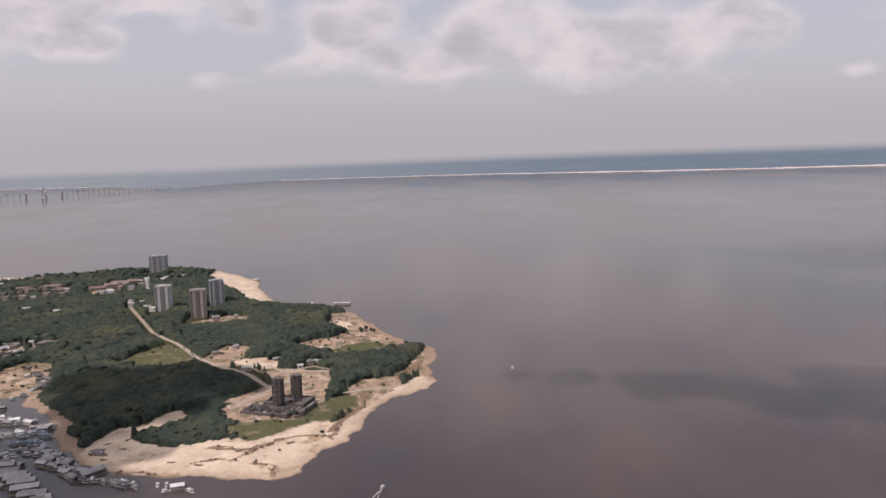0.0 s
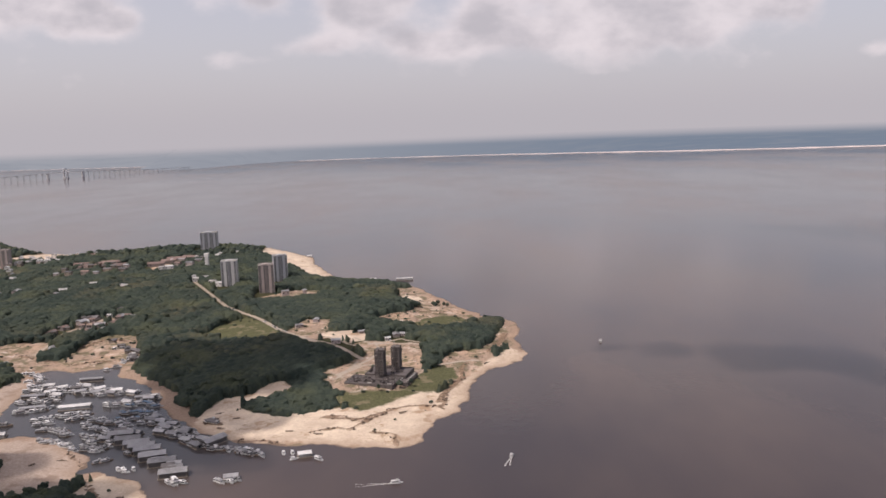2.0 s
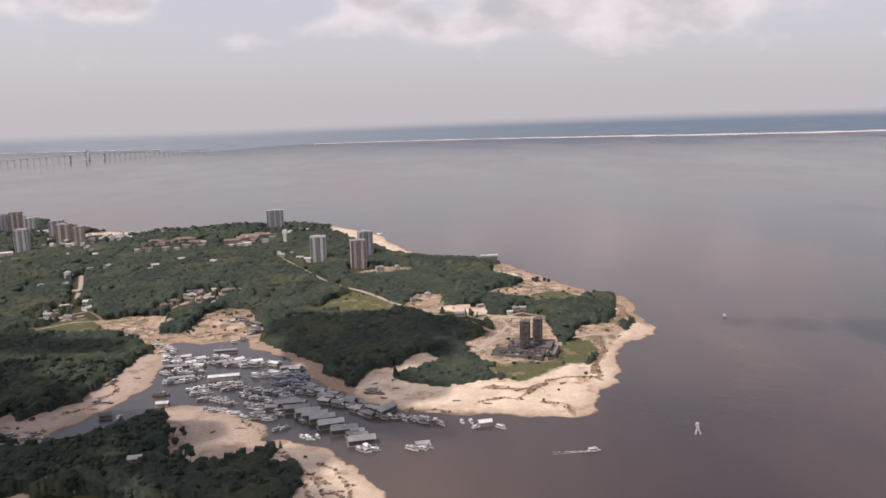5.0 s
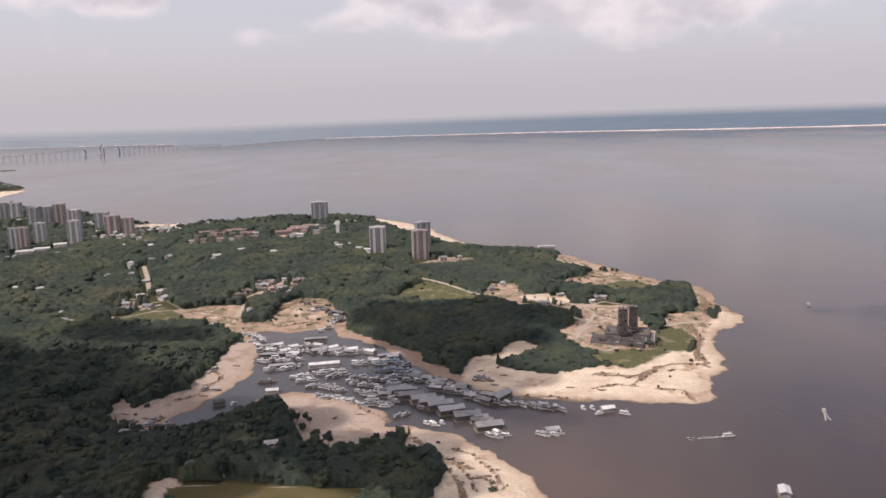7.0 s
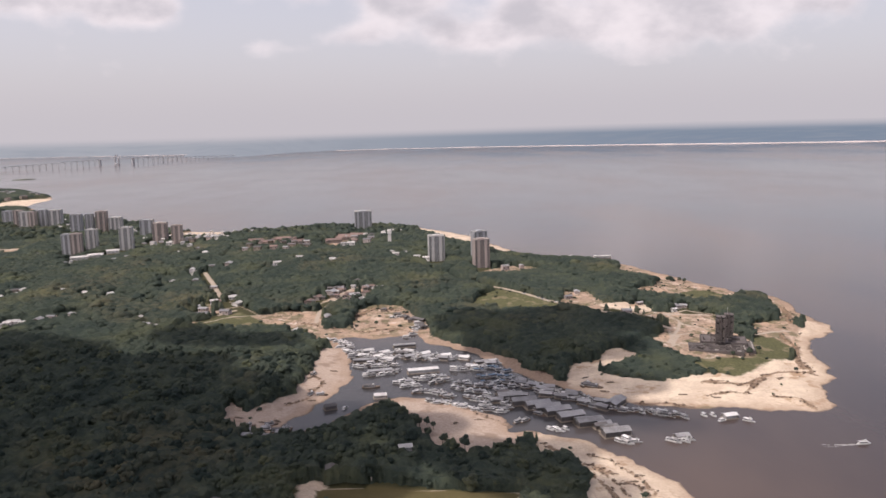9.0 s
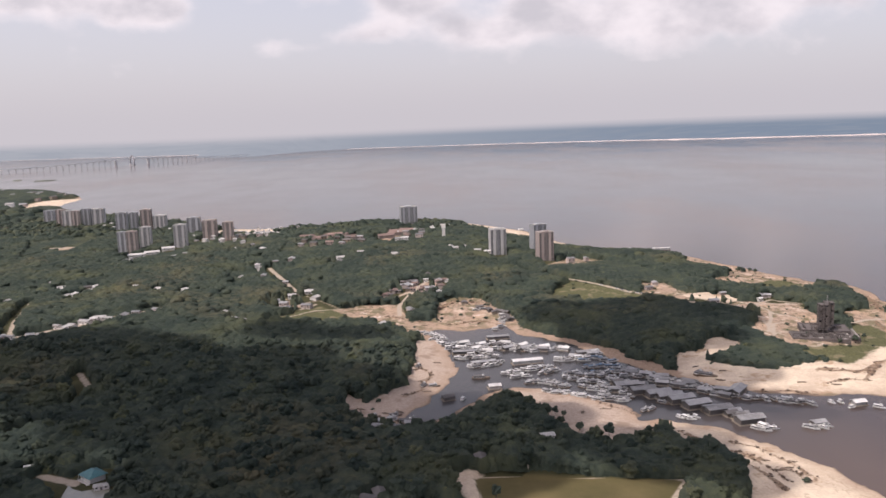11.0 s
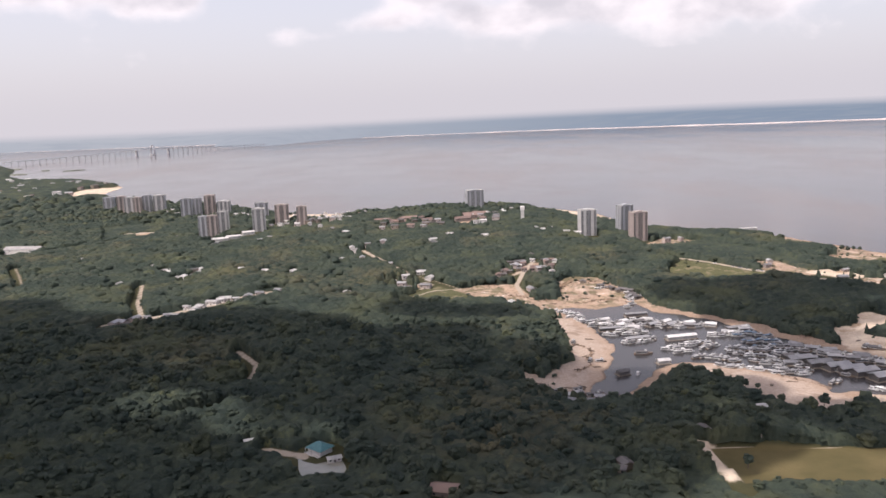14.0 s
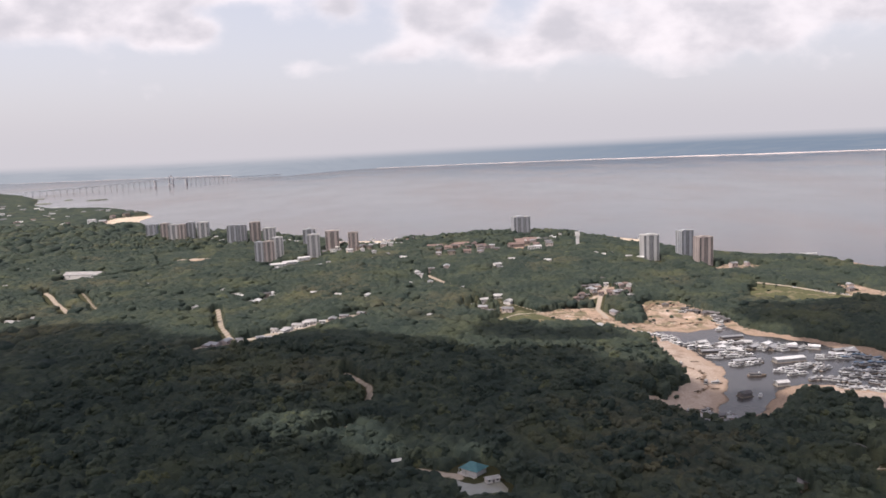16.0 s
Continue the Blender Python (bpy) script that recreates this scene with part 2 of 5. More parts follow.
GROUND = ground_material()
FOREST = foliage_material("rainforest_leaves", (0.040, 0.057, 0.050), (0.091, 0.111, 0.080), (0.186, 0.186, 0.080), (0.150, 0.137, 0.086))
WATER = water_material()
FAR_BANK = glowing("far_bank_painted_haze", far_bank_build)
CLOUDS = glowing("cloud_layer", cloud_sheet_build)
BARK = surface("bark", (0.16, 0.12, 0.085), (0.08, 0.06, 0.045))
PALE_BARK = surface("pale_bark", (0.42, 0.38, 0.33), (0.25, 0.22, 0.19))
CONCRETE = surface("aged_concrete", (0.40, 0.375, 0.34), (0.24, 0.22, 0.20))
DARK_CONCRETE = surface("stained_bare_concrete", (0.135, 0.115, 0.108), (0.062, 0.053, 0.050), fine=1.2)
DUSTY_CONCRETE = surface("dusty_concrete", (0.155, 0.133, 0.126), (0.072, 0.062, 0.058), fine=1.2)
PLASTER = surface("pale_plaster", (0.74, 0.71, 0.68), (0.60, 0.57, 0.55))
BEIGE = surface("beige_plaster", (0.47, 0.40, 0.37), (0.35, 0.295, 0.275))
GREY_WALL = surface("grey_plaster", (0.45, 0.455, 0.475), (0.33, 0.335, 0.355))
TOWER_WALL = surface("greyed_white_plaster", (0.58, 0.56, 0.55), (0.43, 0.42, 0.415))
GLASS = surface("dark_glazing", (0.050, 0.058, 0.066), (0.022, 0.026, 0.032), rough=0.18, relief=0.02)
BROWN_PANEL = surface("brown_facade_band", (0.21, 0.185, 0.178), (0.13, 0.115, 0.11))
WHITE_ROOF = surface("white_sheet_roof", (0.80, 0.78, 0.76), (0.40, 0.385, 0.375), rough=0.5)
HOUSE_ROOF = surface("pale_weathered_roof", (0.64, 0.62, 0.60), (0.27, 0.255, 0.245), rough=0.6)
GREY_PANEL = surface("grey_facade_band", (0.25, 0.25, 0.262), (0.17, 0.17, 0.182))
GREY_ROOF = surface("grey_zinc_roof", (0.44, 0.43, 0.43), (0.16, 0.155, 0.155), rough=0.45, metal=0.15)
DARK_ROOF_AND_INTERIOR_SHADE = surface("weathered_dark_roof_and_interior_shade", (0.17, 0.155, 0.15), (0.085, 0.078, 0.075), rough=0.6)
CLAY_ROOF = surface("clay_tile_roof", (0.265, 0.185, 0.155), (0.165, 0.115, 0.10))
TEAL_ROOF = surface("teal_sheet_roof", (0.10, 0.235, 0.25), (0.055, 0.15, 0.165), rough=0.5, coarse=0.8)
BLUE_TARP = surface("blue_tarpaulin", (0.17, 0.25, 0.34), (0.10, 0.16, 0.23), rough=0.6)
HULL_WHITE = surface("white_hull_paint", (0.70, 0.69, 0.675), (0.22, 0.215, 0.21), rough=0.4)
HULL_BROWN = surface("worn_wooden_hull", (0.22, 0.16, 0.115), (0.11, 0.08, 0.06))
TIMBER = surface("grey_timber", (0.30, 0.25, 0.20), (0.15, 0.125, 0.10))
TYRE = surface("tyre_rubber", (0.04, 0.04, 0.04), (0.02, 0.02, 0.02))
FOAM = surface("foam", (0.80, 0.78, 0.75), (0.45, 0.42, 0.39), rough=0.9, coarse=0.6)
CLOUD_WHITE = cumulus_material("cumulus", 0.46)
THIN_CLOUD = cumulus_material("thin_cumulus", 0.72)
POOL = surface("pale_pool_water", (0.34, 0.33, 0.28), (0.26, 0.25, 0.21), rough=0.12)
GLAZED_CORE = surface("grey_window_bays", (0.15, 0.15, 0.155), (0.085, 0.088, 0.095), rough=0.3, relief=0.02)
STEEL = surface("painted_steel", (0.38, 0.37, 0.36), (0.25, 0.24, 0.24), rough=0.5)


# ---- mesh helpers ----
def part(name, bm, material, parent=None, label=""):
    me = bpy.data.meshes.new(name)
    bm.to_mesh(me)
    bm.free()
    me.materials.append(material)
    for poly in me.polygons:
        poly.use_smooth = False
    ob = new(name, me)
    if parent:
        ob.parent = parent
    if label:
        ob["label"] = label
    return ob


def arrays(name, verts, faces, material, **floats):
    """A mesh from arrays of corners and triangles or quads, with float attributes on its corners."""
    me = bpy.data.meshes.new(name)
    n, (f, k) = len(verts), faces.shape
    me.vertices.add(n)
    me.vertices.foreach_set("co", np.ascontiguousarray(verts, dtype=np.float32).ravel())
    me.loops.add(f * k)
    me.loops.foreach_set("vertex_index", np.ascontiguousarray(faces, dtype=np.int32).ravel())
    me.polygons.add(f)
    me.polygons.foreach_set("loop_start", np.arange(0, f * k, k, dtype=np.int32))
    for key, values in floats.items():
        a = me.attributes.new(key, "FLOAT", "POINT")
        a.data.foreach_set("value", np.ascontiguousarray(values, dtype=np.float32))
    me.update(calc_edges=True)
    me.validate()
    me.materials.append(material)
    return me


def box(bm, x0, x1, y0, y1, z0, z1, bevel=0.0):
    vs = bmesh.ops.create_cube(bm, size=1.0, matrix=Matrix.Translation(((x0 + x1) / 2, (y0 + y1) / 2, (z0 + z1) / 2)) @ Matrix.Diagonal((x1 - x0, y1 - y0, z1 - z0, 1)))["verts"]
    if bevel:
        bmesh.ops.bevel(bm, geom=list({e for v in vs for e in v.link_edges}), offset=bevel, segments=1, affect="EDGES")


def boxes(*rows):
    bm = bmesh.new()
    for r in rows:
        box(bm, *r)
    return bm


def gable(bm, x0, x1, y0, y1, z0, rise, thick=0.08, over=0.0):
    """A ridged roof along x, with thickness and an overhang."""
    x0, x1, y0, y1, m = x0 - over, x1 + over, y0 - over, y1 + over, (y0 + y1) / 2
    ring = [(y0, z0), (m, z0 + rise), (y1, z0), (y1, z0 - thick), (m, z0 + rise - thick * 1.4), (y0, z0 - thick)]
    a = [bm.verts.new((x0, y, z)) for y, z in ring]
    b = [bm.verts.new((x1, y, z)) for y, z in ring]
    for i in range(6):
        j = (i + 1) % 6
        bm.faces.new((a[i], b[i], b[j], a[j]))
    for s in (a[::-1], b):
        bm.faces.new((s[0], s[1], s[4], s[5]))
        bm.faces.new((s[1], s[2], s[3], s[4]))
    bmesh.ops.recalc_face_normals(bm, faces=bm.faces)


def hull(bm, length, beam, depth, z0=-0.25):
    """A boat's hull along x: pointed bow, flared sides, flat stern, with a deck."""
    stations = [(-0.5, 0.80, 0.0), (-0.3, 0.98, 0.0), (0.0, 1.0, 0.0), (0.25, 0.86, 0.06), (0.4, 0.5, 0.16), (0.5, 0.04, 0.30)]
    rings = []
    for s, w, lift in stations:
        h = beam / 2 * w
        ring = [(-h, z0 + depth * (1 + lift)), (-h * 0.72, z0 + depth * lift * 0.8), (0, z0 + depth * lift - 0.05), (h * 0.72, z0 + depth * lift * 0.8), (h, z0 + depth * (1 + lift))]
        rings.append([bm.verts.new((s * length, y, z)) for y, z in ring])
    for a, b in zip(rings, rings[1:]):
        for i in range(4):
            bm.faces.new((a[i], b[i], b[i + 1], a[i + 1]))
        bm.faces.new((a[0], a[4], b[4], b[0]))
    bm.faces.new(rings[0])
    bm.faces.new(rings[-1][::-1])
    bmesh.ops.recalc_face_normals(bm, faces=bm.faces)


# ---- plan of the land ----
COAST_NORTH = [(-5200, 3300), (-2900, 3200)] + [(-2270, 3061), (-2038, 2815), (-1810, 2505), (-1612, 2122), (-1448, 1930), (-1275, 1864), (-1100, 1660), (-1059, 1576), (-1026, 1435), (-962, 1321), (-822, 1219)] + [(-700, 1120)] + [(-581, 1013), (-535, 1002)] + [(-470, 1010), (-395, 1035), (-330, 1030)]
COAST_EAST = [(-291, 1003), (-260, 968), (-221, 916), (-213, 878), (-188, 815), (-172, 777), (-155, 762), (-135, 759), (-112, 746), (-92, 724), (-78, 688), (-63, 655), (-53, 627), (-38, 605), (-32, 591), (-24, 590), (-12, 574), (-11, 548), (-15, 530), (-12, 497), (-10, 488), (-15, 478), (-25, 467), (-36, 456), (-43, 446), (-49, 426), (-52, 401), (-56, 389), (-67, 374)] + [(-76, 348), (-85, 341), (-101, 343), (-121, 348), (-142, 349)]
COAST_INLET = [(-169, 358), (-181, 365), (-192, 378), (-204, 390), (-214, 404), (-222, 421), (-236, 440), (-255, 459), (-266, 468), (-271, 484), (-297, 475), (-314, 483), (-318, 474), (-308, 451), (-303, 423), (-300, 398), (-304, 378), (-310, 364), (-314, 350), (-321, 337), (-322, 330)] + [(-314, 326), (-304, 334), (-292, 352), (-286, 362)] + [(-272, 370), (-256, 366), (-236, 349), (-224, 341), (-222, 325), (-213, 324), (-204, 321), (-192, 314), (-178, 294), (-168, 278), (-160, 256)] + [(-155, 235), (-155, 195), (-175, 110), (-210, 0), (-260, -250), (-5200, -250)]
COAST = COAST_NORTH + COAST_EAST + COAST_INLET

SAND = [
    [(-189, 379), (-189, 395), (-184, 412), (-174, 413), (-168, 418), (-162, 430), (-154, 431), (-147, 421), (-153, 412), (-164, 405), (-171, 402), (-170, 395), (-161, 389), (-146, 383), (-132, 386), (-118, 391), (-106, 388), (-100, 396), (-84, 410), (-70, 421), (-68, 412), (-56, 426), (-50, 443), (-47, 453), (-42, 464), (-31, 481), (-22, 504), (-14, 492)] + [(5, 520), (20, 480), (-30, 330), (-150, 330), (-182, 368)],
]
SAND += [
    [(-302, 266), (-293, 268), (-290, 264), (-294, 260), (-291, 248), (-291, 236), (-296, 236), (-298, 252)],
    [(-214, 294), (-202, 297), (-198, 287), (-199, 269), (-204, 252), (-211, 236)] + [(-188, 215), (-130, 215), (-130, 280), (-200, 335), (-214, 316)],
    [(-180, 749), (-206, 784), (-226, 829), (-254, 872), (-287, 938)] + [(-300, 1030), (-240, 980), (-160, 780)],
    [(-575, 958), (-520, 945)] + [(-520, 1030), (-600, 1060)],
    [(-142, 513), (-136, 527), (-117, 531), (-114, 514), (-126, 504)],
]
SAND += [
    [(-110, 659), (-98, 678), (-85, 667), (-80, 638), (-89, 644), (-106, 653)],
    [(-1049, 1325), (-1125, 1498), (-1117, 1579), (-1101, 1694), (-1034, 1518), (-1020, 1401)],
    [(-607, 942), (-605, 998), (-537, 1013), (-500, 984), (-513, 926), (-561, 906)],
]
MUD = [
    [(-354, 353), (-351, 360), (-341, 350), (-325, 374), (-324, 426), (-304, 423), (-300, 398), (-304, 378), (-314, 350), (-322, 330), (-335, 322), (-349, 332)],
    [(-325, 454), (-325, 429), (-320, 382), (-325, 357), (-339, 350), (-351, 345), (-343, 326)] + [(-330, 350), (-300, 380), (-300, 470)],
    [(-278, 361), (-272, 344), (-261, 317), (-255, 300), (-248, 294), (-243, 291), (-230, 299), (-220, 309)] + [(-222, 345), (-250, 370)],
    [(-274, 360), (-263, 339), (-260, 313), (-252, 292), (-238, 292), (-225, 300), (-217, 311), (-222, 324), (-232, 337), (-247, 352), (-263, 361)],
]
SOIL = [
    [(-433, 495), (-410, 504), (-381, 506), (-369, 520), (-337, 509), (-330, 498), (-314, 503), (-315, 535), (-302, 548), (-284, 546), (-262, 503), (-258, 460)] + [(-265, 465), (-330, 465), (-345, 490), (-430, 497)],
    [(-132, 425), (-128, 442), (-115, 470), (-113, 485), (-124, 502), (-113, 510), (-79, 506), (-75, 454), (-74, 437), (-76, 412), (-90, 404), (-120, 408)],
]
SOIL += [
    [(-60, 432), (-63, 461), (-69, 474), (-59, 490), (-41, 497), (-33, 513), (-23, 559), (-10, 572), (-10, 525), (-19, 502), (-33, 490), (-31, 472), (-49, 445), (-56, 419), (-66, 403)],
    [(-118, 578), (-106, 591), (-93, 601), (-88, 624), (-103, 648), (-110, 711), (-90, 714), (-75, 668), (-56, 626), (-49, 609), (-38, 588), (-31, 572), (-46, 553), (-63, 540), (-79, 539), (-99, 553), (-113, 565)],
    [(-176, 528), (-167, 569), (-147, 575), (-146, 541), (-135, 516), (-153, 511)],
]
SOIL += [
    [(-229, 647), (-220, 669), (-202, 705), (-176, 701), (-169, 674), (-192, 654)],
    [(-725, 815), (-721, 839), (-694, 807), (-703, 785)],
]
GRASS = [
    [(-75, 454), (-68, 460), (-59, 458), (-56, 441), (-60, 423), (-70, 413), (-82, 412), (-84, 420)],
    [(-122, 399), (-117, 408), (-93, 412), (-78, 412), (-84, 404), (-98, 391), (-106, 385)],
    [(-92, 552), (-80, 575), (-64, 582), (-56, 559), (-62, 540), (-83, 537)],
    [(-88, 548), (-82, 570), (-71, 584), (-56, 592), (-46, 578), (-57, 546), (-73, 536)],
    [(-240, 536), (-226, 571), (-213, 584), (-168, 528), (-180, 514), (-212, 518)],
    [(-422, 481), (-413, 501), (-393, 530), (-369, 504), (-340, 494)],
    [(-138, 347), (-133, 351), (-125, 349), (-126, 343)],
]
SOIL += [
    [(-419, 481), (-404, 499), (-379, 525), (-360, 542), (-340, 537), (-329, 493), (-350, 490), (-388, 483)],
    [(-134, 440), (-123, 464), (-113, 479), (-91, 495), (-90, 484), (-106, 463), (-116, 449), (-116, 433), (-125, 423), (-124, 441)],
]
SAND += [
    [(-150, 524), (-144, 530), (-126, 538), (-128, 523), (-142, 515)],
    [(-123, 540), (-115, 541), (-117, 532), (-124, 526)],
    [(-98, 537), (-92, 539), (-95, 529), (-100, 526)],
    [(-157, 497), (-141, 499), (-143, 492), (-153, 492)],
]
VILLAGES = [[(-470, 780), (-463, 851), (-426, 855), (-394, 818), (-393, 776), (-432, 759)], [(-593, 842), (-586, 928), (-511, 916), (-504, 863), (-538, 819)], [(-357, 549), (-347, 586), (-328, 604), (-299, 605), (-303, 577), (-334, 545)], [(-397, 810), (-382, 866), (-320, 921), (-320, 867), (-357, 799)], [(-433, 518), (-432, 552), (-414, 559), (-390, 530), (-395, 504)], [(-584, 435), (-562, 460), (-536, 482), (-511, 502), (-494, 508), (-520, 473), (-552, 437)]]
FIELD = [(-294, 264), (-286, 265), (-222, 260), (-235, 238)] + [(-228, 236), (-290, 236)]
FIELD_EDGE = [(x + (-272 - x) * -0.04, y + (256 - y) * -0.06) for x, y in FIELD]
POOL_EDGE = [(-434, 260), (-431, 257), (-427, 255), (-419, 259), (-416, 251), (-417, 244), (-429, 244), (-432, 251)]
# eroded ledges in the sand, as lines with their half width
LEDGES = [
    (1.3, [(-125, 378), (-110, 376), (-103, 375), (-94, 384), (-85, 391), (-76, 393), (-67, 393), (-64, 389)]),
    (1.1, [(-129, 361), (-117, 366), (-110, 363), (-101, 373), (-93, 382)]),
    (1.6, [(-67, 399), (-64, 412), (-60, 423), (-53, 441), (-54, 456), (-51, 465)]),
    (1.2, [(-64, 413), (-63, 400), (-66, 391)]),
    (0.9, [(-124, 380), (-114, 379), (-104, 370), (-94, 380)]),
    (1.0, [(-162, 355), (-147, 354), (-138, 349)]),
    (2.2, [(-22, 537), (-27, 513), (-35, 490)]),
    (1.2, [(-98, 359), (-87, 356), (-85, 344)]),
]
LEDGES += [
    (1.2, [(-117, 567), (-102, 587), (-85, 600), (-67, 603), (-58, 610)]),
    (1.0, [(-194, 298), (-186, 292), (-179, 277), (-176, 264)]),
    (1.3, [(-210, 309), (-202, 293), (-196, 279), (-192, 267), (-190, 255)]),
    (1.0, [(-204, 301), (-197, 289), (-188, 281)]),
    (0.8, [(-194, 285), (-189, 275), (-186, 261)]),
    (0.7, [(-185, 274), (-181, 269), (-178, 260)]),
    (2.2, [(-313, 524), (-302, 538), (-285, 533)]),
    (1.2, [(-302, 489), (-284, 495), (-273, 487)]),
    (1.3, [(-352, 510), (-332, 501), (-316, 495)]),
    (1.2, [(-321, 403), (-312, 388), (-317, 374)]),
]
LEDGES += [
    (1.0, [(-325, 356), (-316, 367)]),
    (1.0, [(-242, 358), (-235, 343), (-222, 329)]),
]
# stretches of low bushes: how tall they stand, and where
LOW = [
    (0.15, [(-312, 195), (-212, 195), (-212, 241), (-312, 241)]),
    (0.24, [(-178, 386), (-162, 416), (-144, 437), (-129, 457), (-108, 456), (-102, 439), (-76, 422), (-90, 393), (-113, 376), (-156, 379)]),
    (0.45, [(-452, 271), (-432, 262), (-432, 243), (-443, 224), (-397, 222), (-401, 242), (-415, 251), (-421, 264), (-434, 275)]),
    (0.72, [(-259, 258), (-259, 295), (-252, 289), (-238, 288), (-225, 300), (-215, 311), (-201, 299), (-190, 273), (-192, 252)]),
]
LOW += [
    (0.25, [(-586, 436), (-562, 460), (-525, 499), (-495, 520), (-489, 495), (-518, 462), (-551, 423), (-570, 400)]),
    (0.25, [(-780, 869), (-738, 915), (-695, 834), (-680, 742), (-719, 737)]),
    (0.5, [(-476, 812), (-390, 823), (-395, 735), (-468, 725)]),
    (0.5, [(-402, 826), (-325, 876), (-328, 805), (-394, 742)]),
    (0.45, [(-600, 859), (-507, 866), (-497, 788), (-576, 770)]),
    (0.35, [(-234, 648), (-197, 678), (-159, 661), (-136, 603), (-137, 532), (-168, 528), (-191, 563)]),
    (0.25, [(-616, 746), (-572, 786), (-557, 735), (-593, 690)]),
]
LOW += [
    (0.35, [(-487, 644), (-450, 653), (-444, 593), (-483, 600)]),
]
ROADS = [
    (1.7, [(-302, 734), (-242, 627), (-208, 583), (-177, 536), (-153, 511), (-132, 495), (-115, 473)]),
    (1.9, [(-462, 670), (-442, 626), (-428, 592), (-418, 569)]),
    (1.9, [(-774, 632), (-762, 618), (-742, 589), (-724, 566), (-704, 535)]),
    (1.1, [(-741, 628), (-722, 599), (-704, 570), (-688, 545)]),
    (1.7, [(-606, 552), (-596, 524), (-586, 496), (-572, 466), (-558, 439)]),
    (3.6, [(-580, 438), (-563, 451), (-541, 471), (-523, 488), (-498, 508)]),
    (1.5, [(-488, 381), (-481, 371), (-475, 363), (-473, 354), (-473, 345)]),
    (1.5, [(-488, 300), (-480, 306), (-475, 313)]),
    (2.0, [(-447, 267), (-432, 261)]),
]
ROADS += [
    (1.6, [(-322, 598), (-333, 565), (-340, 536), (-338, 511)]),
    (1.2, [(-405, 519), (-397, 534)]),
    (1.1, [(-125, 438), (-118, 456), (-111, 471), (-105, 488)]),
    (0.9, [(-144, 517), (-130, 504), (-113, 491)]),
    (1.0, [(-114, 502), (-96, 506), (-81, 505)]),
    (0.9, [(-126, 428), (-114, 459), (-106, 464)]),
    (0.8, [(-117, 468), (-124, 432), (-114, 437)]),
    (1.0, [(-110, 508), (-104, 484), (-90, 476)]),
    (1.2, [(-67, 464), (-58, 470), (-43, 473)]),
    (0.9, [(-418, 484), (-405, 502), (-398, 514), (-379, 525)]),
    (0.9, [(-427, 524), (-412, 526), (-400, 542)]),
    (0.9, [(-408, 555), (-390, 537), (-374, 518)]),
    (0.8, [(-434, 537), (-419, 547)]),
    (0.8, [(-343, 556), (-333, 570), (-322, 580)]),
    (0.7, [(-132, 448), (-125, 435), (-119, 427)]),
    (1.0, [(-124, 515), (-111, 503), (-93, 516), (-77, 508)]),
    (5.0, [(-731, 825), (-700, 821)]),
    (1.6, [(-754, 706), (-742, 719), (-733, 736)]),
    (1.6, [(-733, 775), (-727, 796)]),
    (3.0, [(-934, 932), (-927, 946)]),
    (4.0, [(-919, 938), (-907, 950)]),
]


def along(poly, X, Y, closed=True):
    """The distance to a line of points, and whether each place lies inside it."""
    p = np.array(poly, float)
    q = np.roll(p, -1, 0)
    if not closed:
        p, q = p[:-1], q[:-1]
    best, inside = np.full(X.shape, 1e9), np.zeros(X.shape, bool)
    for (ax, ay), (bx, by) in zip(p, q):
        dx, dy = bx - ax, by - ay
        s = np.clip(((X - ax) * dx + (Y - ay) * dy) / (dx * dx + dy * dy + 1e-9), 0, 1)
        best = np.minimum(best, (X - ax - s * dx) ** 2 + (Y - ay - s * dy) ** 2)
        if closed and ay != by:
            inside ^= ((ay > Y) != (by > Y)) & (X < (bx - ax) * (Y - ay) / (by - ay) + ax)
    return np.sqrt(best), inside


def within(poly, X, Y):
    d, inside = along(poly, X, Y)
    return np.where(inside, d, -d)


def waves(X, Y, size, seed):
    """Smooth rolling values between -1 and 1."""
    rng = np.random.RandomState(seed)
    out = np.zeros(X.shape)
    for i in range(7):
        a, f, ph = rng.uniform(0, 2 * np.pi), 2 * np.pi / size * rng.uniform(0.6, 1.8), rng.uniform(0, 6.3)
        out += np.sin((X * np.cos(a) + Y * np.sin(a)) * f + ph + 1.3 * np.sin((X * np.sin(a) - Y * np.cos(a)) * f * 0.6 + ph))
    return out / 5.0


def coast_of(X, Y):
    return within(COAST, X + 2.2 * waves(X, Y, 22, 3) + 1.0 * waves(X, Y, 8, 4), Y + 2.2 * waves(X, Y, 24, 5) + 1.0 * waves(X, Y, 9, 6))


def height_from(d, X, Y):
    land = 10.5 * np.tanh(np.maximum(d, 0) * 0.055 / 10.5 * 1.3)
    land = land + np.clip(d / 60, 0, 1) * 2.0 * waves(X, Y, 170, 7) + np.clip(d / 15, 0, 1) * 0.35 * waves(X, Y, 14, 8)
    land = land + 2.0 * np.exp(-(((X + 385) / 150) ** 2 + ((Y - 985) / 90) ** 2))
    land = land + 2.4 * np.exp(-(((X + 98) / 28) ** 2 + ((Y - 428) / 24) ** 2))
    return np.where(d > 0, land, np.maximum(d * 0.12, -6.0))


def ground_z(x, y):
    X, Y = np.array([float(x)]), np.array([float(y)])
    return float(height_from(coast_of(X, Y), X, Y)[0])


def best_of(polys, X, Y):
    return np.maximum.reduce([within(p, X, Y) for p in polys])


def roads_of(X, Y):
    return np.maximum.reduce([w - along(line, X, Y, False)[0] for w, line in ROADS])


